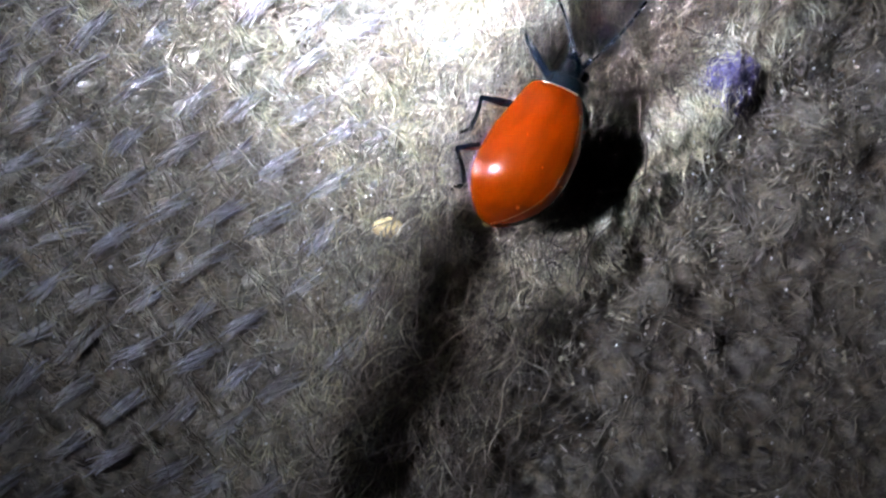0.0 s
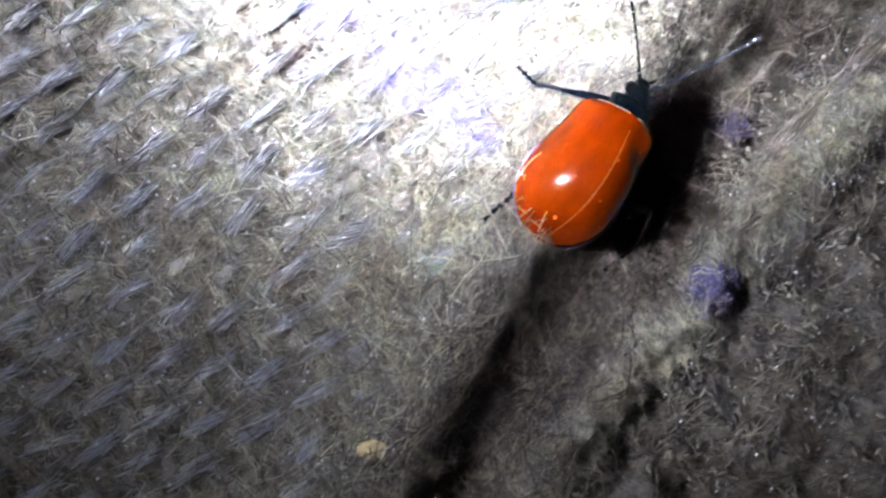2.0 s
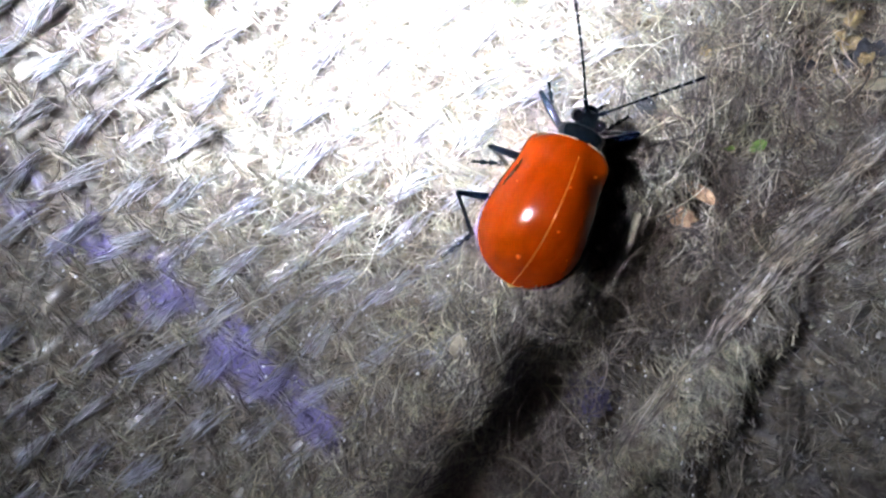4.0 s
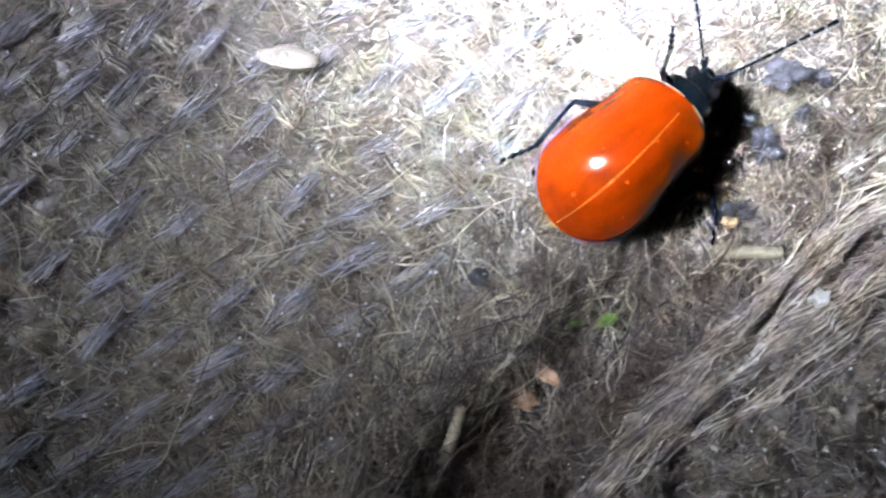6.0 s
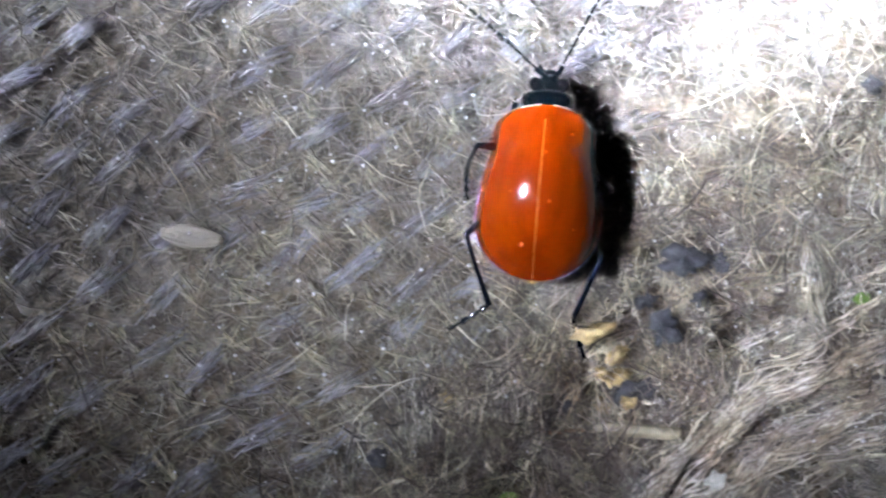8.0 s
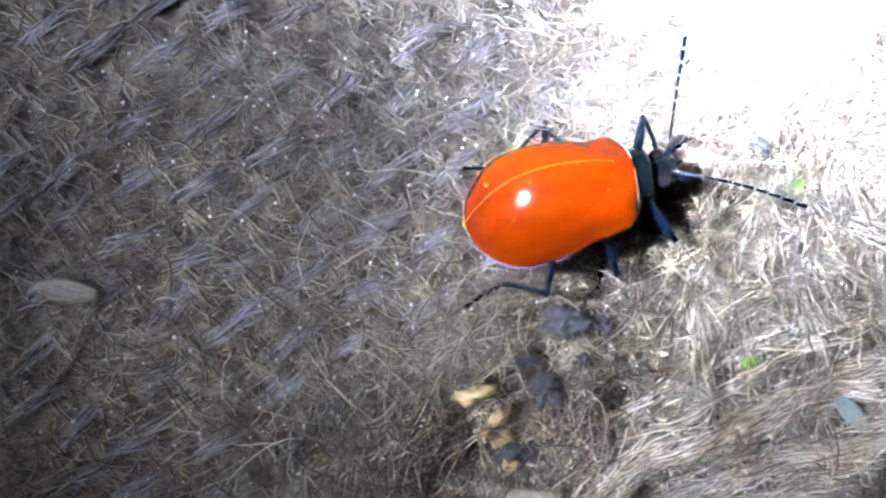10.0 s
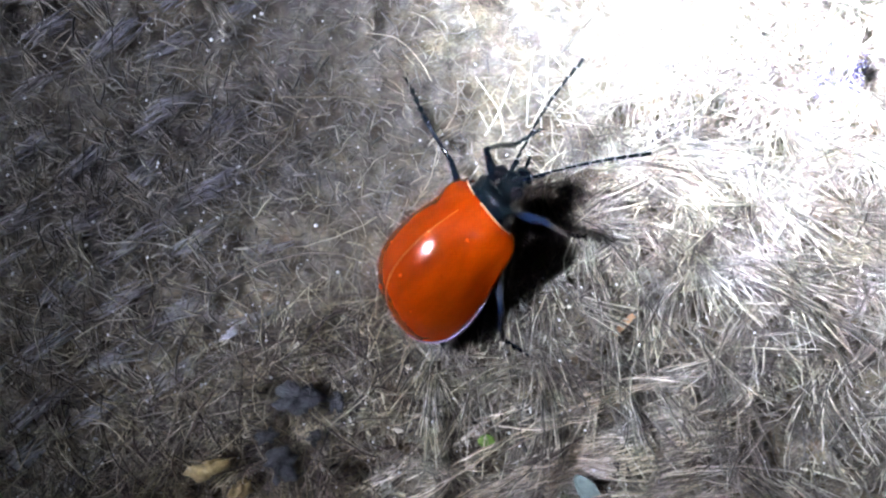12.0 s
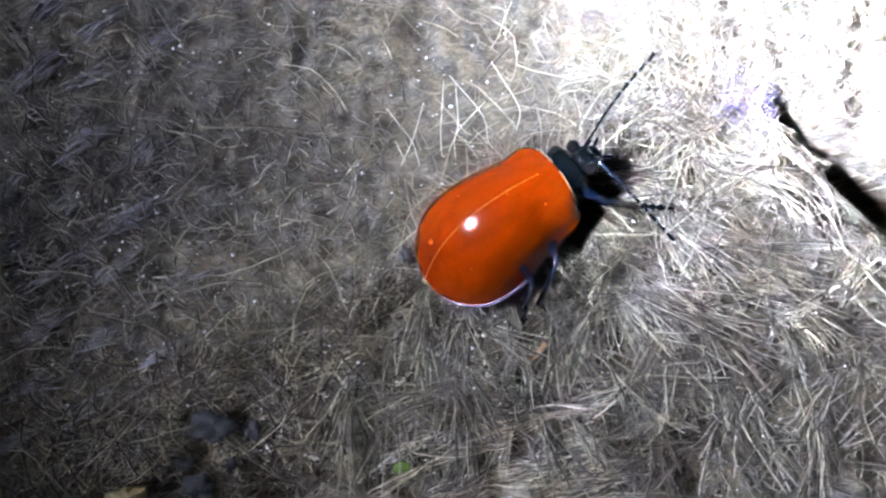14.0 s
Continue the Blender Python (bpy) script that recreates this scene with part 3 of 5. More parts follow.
    fibres("felted_fuzz", x, y, 3.14 * rng.rand(n), 0.3 + 0.8 * rng.rand(n), 0.025 + 0.045 * rng.rand(n) ** 2, 0.5 * rng.randn(n), 0.15 * rng.rand(n),
           0.0 + 0.42 * rng.rand(n), MAT_FELT, 3, seed=23, kink=0.10, label="felted dull brown fuzz over the worn weave", category="fibres")
    # yellowish felted fuzz on the crown of the fold
    n = 10000
    x, y = scatter(n, rng, -4.5, 1.6)
    ok = rng.rand(n) < (1 - smooth(y, 20, 30)) * smooth(beside_fold(x, y), -4.5, -1.0) * smooth(value_noise(x * 0.7, y * 0.7 + 2), -0.3, 0.2)
    x, y = x[ok], y[ok]
    n = len(x)
    fibres("crown_fuzz", x, y, 3.14 * rng.rand(n), 0.4 + 1.1 * rng.rand(n) ** 1.6, 0.02 + 0.05 * rng.rand(n) ** 2, 0.8 * rng.randn(n), 0.2 * rng.rand(n),
           0.1 + 0.55 * rng.rand(n), MAT_CROWN, 4, seed=29, kink=0.14, label="yellowish felted fuzz on the crown of the fold", category="fibres")
    # tangled hairs on the fold
    n = 20000
    x, y = scatter(n, rng, -2.5, 8.5)
    keep = (rng.rand(n) < np.where(beside_fold(x, y) < 0, 0.30, 1.0)) & (rng.rand(n) > 0.95 * smooth(y, 34, 39)) & (rng.rand(n) > bare(x, y))
    x, y = x[keep], y[keep]
    n = len(x)
    way = math.radians(78) + 0.7 * rng.randn(n)
    fibres("fold_fringe", x, y, way, 0.8 + 2.6 * rng.rand(n) ** 1.6, 0.016 + 0.045 * rng.rand(n) ** 2.2, 1.2 * rng.randn(n) * (0.3 + 0.7 * fold_strength(y)), 0.6 * rng.rand(n) ** 2,
           0.02 + 0.5 * rng.rand(n) + 1.5 * fold_strength(y) * smooth(beside_fold(x, y), 1.5, 5.5) * rng.rand(n) ** 1.5, MAT_FRINGE, 5, seed=13, kink=0.12, label="tangled dark jute hairs along the fold", category="fibres")
    n = 2600
    x, y = scatter(n, rng, 1.5, 8.0)
    ok = rng.rand(n) > bare(x, y)
    x, y = x[ok], y[ok]
    n = len(x)
    fibres("crossing_hairs", x, y, math.radians(60) + 1.0 * rng.randn(n), 2.0 + 3.0 * rng.rand(n), 0.016 + 0.02 * rng.rand(n), 0.7 * rng.randn(n), 0.7 * rng.rand(n),
           0.2 + 2.2 * fold_strength(y) * rng.rand(n), MAT_FRINGE, 6, seed=19, label="long loose hairs that cross the hollow", category="fibres")
    # roots that stick out of the hollow
    n = 18000
    x, y = scatter(n, rng, 1.5, 10.0)
    keep = rng.rand(n) * (1 - bare(x, y)) ** -1 < 0.05 + 0.30 * smooth(y, 18, 24) * (1 - smooth(y, 36, 39)) + 0.75 * (1 - smooth(y, 10, 22))
    x, y = x[keep], y[keep]
    n = len(x)
    deep = np.maximum(0.3 - height(x, y), 0.4)
    fibres("root_hairs", x, y, math.radians(72) + 0.7 * rng.randn(n), 1.5 + 3.0 * rng.rand(n) ** 1.5, 0.016 + 0.045 * rng.rand(n) ** 2.5, 1.3 * rng.randn(n), 0.7 * rng.rand(n),
           0.1 + deep * (0.05 + 1.05 * rng.rand(n) ** 1.1), MAT_ROOT, 8, seed=24, kink=0.22, label="dark red-brown roots tangled in the fold", category="roots")
    # matted fibres past the fold, in locks that lie this way and that with gaps between
    n = 140000
    x, y = scatter(n, rng, 1.0, 80)
    lock = value_noise(x * 0.75 + 11, y * 0.75) + 0.7 * value_noise(x * 1.7, y * 1.7 + 3)
    keep = rng.rand(n) < smooth(lock, -0.28, 0.26) * 0.96 + 0.03
    frayed = np.exp(-(((x - 53) / 9) ** 2 + ((y - 48) / 7) ** 2))
    keep &= rng.rand(n) > 0.55 * frayed
    keep &= (rng.rand(n) > bare(x, y)) & (beside_fold(x, y) > np.interp(y, [20, 34, 38], [7.6, 6.0, 1.0]) + 0.5 * rng.randn(n))
    felted = np.exp(-(((x - 36) / 6) ** 2 + ((y - 50) / 6) ** 2))
    keep &= rng.rand(n) > 0.75 * felted
    x, y, lock = x[keep][:18000], y[keep][:18000], lock[keep][:18000]
    n = len(x)
    flow = math.radians(50) + 6.0 * value_noise(x * 0.22, y * 0.22) + 3.5 * value_noise(x * 0.6 + 7, y * 0.6)
    fibres("matted_fibres", x, y, flow + 0.42 * rng.randn(n), 0.5 + 2.4 * rng.rand(n) ** 2.0, 0.013 + 0.05 * rng.rand(n) ** 2.6, 0.5 * rng.randn(n), 0.2 * rng.rand(n),
           -0.18 + 0.42 * rng.rand(n) + 0.7 * lock, MAT_MAT, 4, seed=14, kink=0.09, label="matted grey-brown jute fibres past the fold", category="fibres")
    # chaff between them
    n = 9000
    x, y = scatter(n, rng, 3.5, 60)
    fibres("chaff", x, y, 6.28 * rng.rand(n), 0.16 + 0.5 * rng.rand(n) ** 2.5, 0.05 + 0.16 * rng.rand(n) ** 3, 0.4 * rng.randn(n), 0 * x,
           0.12 + 0.33 * rng.rand(n), MAT_CRUMB, 2, seed=25, kink=0.3, label="broken chaff and soil dust among the fibres", category="chaff")
    # pale hairs across the rolled edge
    n = 8500
    k = rng.rand(n)
    y = -5.0 + 25.0 * k**1.5
    off = 1.15 * rng.randn(n)
    x = np.interp(y, ROLL_Y, ROLL_X) + off
    ok = beside_fold(x, y) > 5.0
    x, y, off = x[ok], y[ok], off[ok]
    n = len(x)
    fibres("roll_hairs", x, y, math.radians(118) + 0.45 * rng.randn(n), 0.6 + 1.3 * rng.rand(n), 0.018 + 0.04 * rng.rand(n) ** 2, 0.5 * rng.randn(n), 0.25 * rng.rand(n),
           0.05 + 0.4 * rng.rand(n), MAT_ROLL, 4, seed=18, label="pale jute hairs across the rolled edge", category="fibres")
    # brittle bleached hairs on the frayed mound
    n = 5500
    x, y = 51 + 8.5 * rng.randn(n), 48.5 + 5.5 * rng.randn(n)
    ok = (beside_fold(x, y) > 3) & (0.765 * x + 0.645 * y < 79.5) & (rng.rand(n) < 0.10 + smooth(value_noise(x * 0.9, y * 0.9 + 8), -0.18, 0.2))
    x, y = x[ok], y[ok]
    n = len(x)
    way = np.arctan2(y - 58, x - 44) + 1.1 * rng.randn(n)
    fibres("frayed_hairs", x, y, way + 1.6 * value_noise(x * 0.55, y * 0.55) * 2, 0.7 + 2.4 * rng.rand(n) ** 2.0, 0.013 + 0.045 * rng.rand(n) ** 2.4, 0.2 * rng.randn(n), 0.2 * rng.rand(n),
           0.15 + 0.6 * rng.rand(n), MAT_PALE, 4, tip=0.6 * rng.rand(n), seed=15, kink=0.03, label="bleached straight jute hairs on the frayed end", category="fibres")
    # stiff straws that stand in fans out of the frayed end
    fans = 210
    cx, cy = 51.5 + 7.0 * rng.randn(fans), 47.5 + 5.0 * rng.randn(fans)
    ok = (beside_fold(cx, cy) > 4) & (0.765 * cx + 0.645 * cy < 78.5)
    cx, cy = cx[ok], cy[ok]
    per = 16
    lead = np.arctan2(cy - 57, cx - 45) + 0.95 * rng.randn(len(cx))
    way = lead[:, None] + 0.24 * rng.randn(len(cx), per)
    size = (1.7 + 2.2 * rng.rand(len(cx)))[:, None] * (0.6 + 0.5 * rng.rand(len(cx), per))
    x = cx[:, None] + 0.22 * rng.randn(len(cx), per) + 0.5 * size * np.cos(way)
    y = cy[:, None] + 0.22 * rng.randn(len(cx), per) + 0.5 * size * np.sin(way)
    x, y, way, size = x.ravel(), y.ravel(), way.ravel(), size.ravel()
    n = len(x)
    fibres("straw_fans", x, y, way, size, 0.022 + 0.04 * rng.rand(n) ** 2, 0.12 * rng.randn(n), 0.1 * rng.rand(n), 0.3 + 0.55 * rng.rand(n), MAT_FAN, 4,
           tip=0.9 * rng.rand(n), seed=27, kink=0.02, label="stiff straw-coloured fibres in fans on the frayed end", category="fibres")


def strand_bundle():
    """A loosened rope of long strands that curves over the padding."""
    rng = np.random.RandomState(21)
    cx, cy = np.array([15.5, 17.8, 23.3, 26.5, 31.3, 36.4, 44.0, 52.0]), np.array([12.5, 15.7, 21.3, 25.2, 29.2, 33.6, 37.2, 39.2])
    n = 1500
    lane = rng.randint(0, 12, n)
    k = (rng.rand(n) ** 0.42) * (len(cx) - 1.2)
    i = np.arange(len(cx))
    x, y = np.interp(k, i, cx), np.interp(k, i, cy)
    way = np.arctan2(np.interp(k + 0.25, i, cy) - y, np.interp(k + 0.25, i, cx) - x)
    open_up = np.interp(k, [0, 2.5, 4, 7], [0.05, 0.14, 0.85, 1.15])
    spread = open_up * ((lane - 5.5) * 0.5 + 0.9 * np.sin(1.3 * lane + 1.1 * k)) + 0.16 * rng.randn(n)
    x, y = x - np.sin(way) * spread, y + np.cos(way) * spread
    fibres("strand_bundle", x, y, way + 0.06 * (lane - 5.5) / 5 + 0.14 * rng.randn(n), 1.8 + 3.2 * rng.rand(n), 0.025 + 0.045 * rng.rand(n) ** 2, 0.2 * rng.randn(n), 0.25 * rng.rand(n),
           0.30 + 0.3 * rng.rand(n) + 0.22 * np.sin(2.1 * lane), MAT_BUNDLE, 8, seed=22, kink=0.04, label="loosened bundle of long tan jute strands", category="fibre bundle", kind="stuff")


def dust():
    """Glinting specks of sand caught in the fibres."""
    rng = np.random.RandomState(31)
    n = 3400
    x, y = scatter(n, rng, -60, 60)
    z = height(x, y) + 0.42 + 0.38 * rng.rand(n)
    size = 0.032 + 0.07 * rng.rand(n) ** 4
    corner = np.array([(1, 0, 0), (0, 1, 0), (-1, 0, 0), (0, -1, 0), (0, 0, 1), (0, 0, -1)], float)
    corner = corner[None] * size[:, None, None] * (0.7 + 0.6 * rng.rand(n, 6, 1))
    spin = rng.rand(n) * 6.28
    cs, sn = np.cos(spin)[:, None], np.sin(spin)[:, None]
    v = np.stack([cs * corner[..., 0] - sn * corner[..., 1], sn * corner[..., 0] + cs * corner[..., 1], corner[..., 2] + 0.4 * corner[..., 0]], -1) + np.stack([x, y, z], -1)[:, None]
    f = np.array([(0, 1, 4), (1, 2, 4), (2, 3, 4), (3, 0, 4), (1, 0, 5), (2, 1, 5), (3, 2, 5), (0, 3, 5)])
    me = mesh_arrays("sand_specks", v.reshape(-1, 3), (np.arange(n)[:, None, None] * 6 + f).reshape(-1, 3), MAT_SAND, False)
    tagged(new("sand_specks", me), "tiny glinting pale sand specks in the fibres", "sand", kind="stuff")


def tuft(name, x, y, size, material, count, seed, label, group=""):
    rng = np.random.RandomState(seed)
    a, r = rng.rand(count) * 2 * math.pi, size * np.sqrt(rng.rand(count))
    return fibres(name, x + r * np.cos(a), y + r * np.sin(a), rng.rand(count) * 6.28, size * (0.4 + 0.5 * rng.rand(count)), 0.025 + 0.04 * rng.rand(count) ** 2,
                  1.4 * rng.randn(count), 0.25 * rng.rand(count), 0.2 + 0.22 * size * (1 - (r / size) ** 2) * rng.rand(count) + 0.1 * rng.rand(count), material, 5, seed=seed,
                  label=label, category="fibre tuft", kind="", group=group)


BEETLE_PATH = [
    (0, 2.92, 5.49, 3.00, 5.1, 46.0, -23.8),
    (0.5, 3.93, 8.10, 2.80, 10.1, 31.6, -12.9),
    (1, 4.77, 10.62, 2.80, 5.9, 19.4, -13.9),
    (1.5, 5.87, 12.73, 2.80, 5.2, 29.6, -16.6),
    (2, 7.27, 15.24, 2.60, 7.3, 15.6, -31.3),
    (2.5, 9.22, 18.41, 2.60, 0.1, 18.3, -22.2),
    (3, 10.63, 22.06, 2.30, 0.3, 5.8, -23.6),
    (3.2, 11.35, 23.19, 2.20, 4.5, 10.3, -23.7),
    (5.3, 21.19, 34.78, 0.50, 2.4, -6.2, -41.5),
    (5.5, 23.06, 35.57, 0.50, 9.0, 6.0, -47.4),
    (6, 25.49, 37.83, 0.50, 6.3, 3.8, -46.2),
    (6.5, 26.98, 39.79, 0.50, 4.6, -13.0, -43.9),
    (7, 27.47, 40.79, 0.50, 3.1, -5.4, -33.9),
    (7.5, 26.70, 42.84, 0.50, 4.4, -7.3, -10.1),
    (8, 26.60, 44.34, 0.50, -3.0, -8.2, -5.7),
    (8.2, 26.52, 44.76, 0.50, -4.6, -11.0, -7.3),
    (8.5, 27.00, 45.00, 0.50, -1.0, -14.0, -27.0),
    (8.85, 27.60, 45.20, 0.50, 3.0, -18.0, -54.0),
    (9.3, 29.40, 45.35, 0.50, 6.0, -24.0, -74.0),
    (9.8, 31.90, 45.50, 0.50, 8.0, -28.0, -80.0),
    (10.3, 34.42, 45.78, 0.50, 11.0, -28.0, -76.2),
    (10.5, 35.90, 45.89, 0.50, 13.1, -18.6, -65.2),
    (11, 38.45, 46.49, 0.50, 16.9, -29.0, -60.5),
    (11.5, 38.85, 46.90, 0.50, 26.7, -35.6, -57.6),
    (12, 40.29, 47.18, 0.50, 28.9, -30.1, -56.0),
    (12.5, 41.48, 48.30, 0.50, 14.9, -24.2, -46.8),
    (13, 42.75, 48.97, 0.50, 8.0, -27.1, -46.6),
    (13.5, 44.56, 49.38, 0.50, 11.3, -22.6, -56.5),
    (14, 45.55, 49.76, 0.50, 8.2, -20.8, -55.1),
]
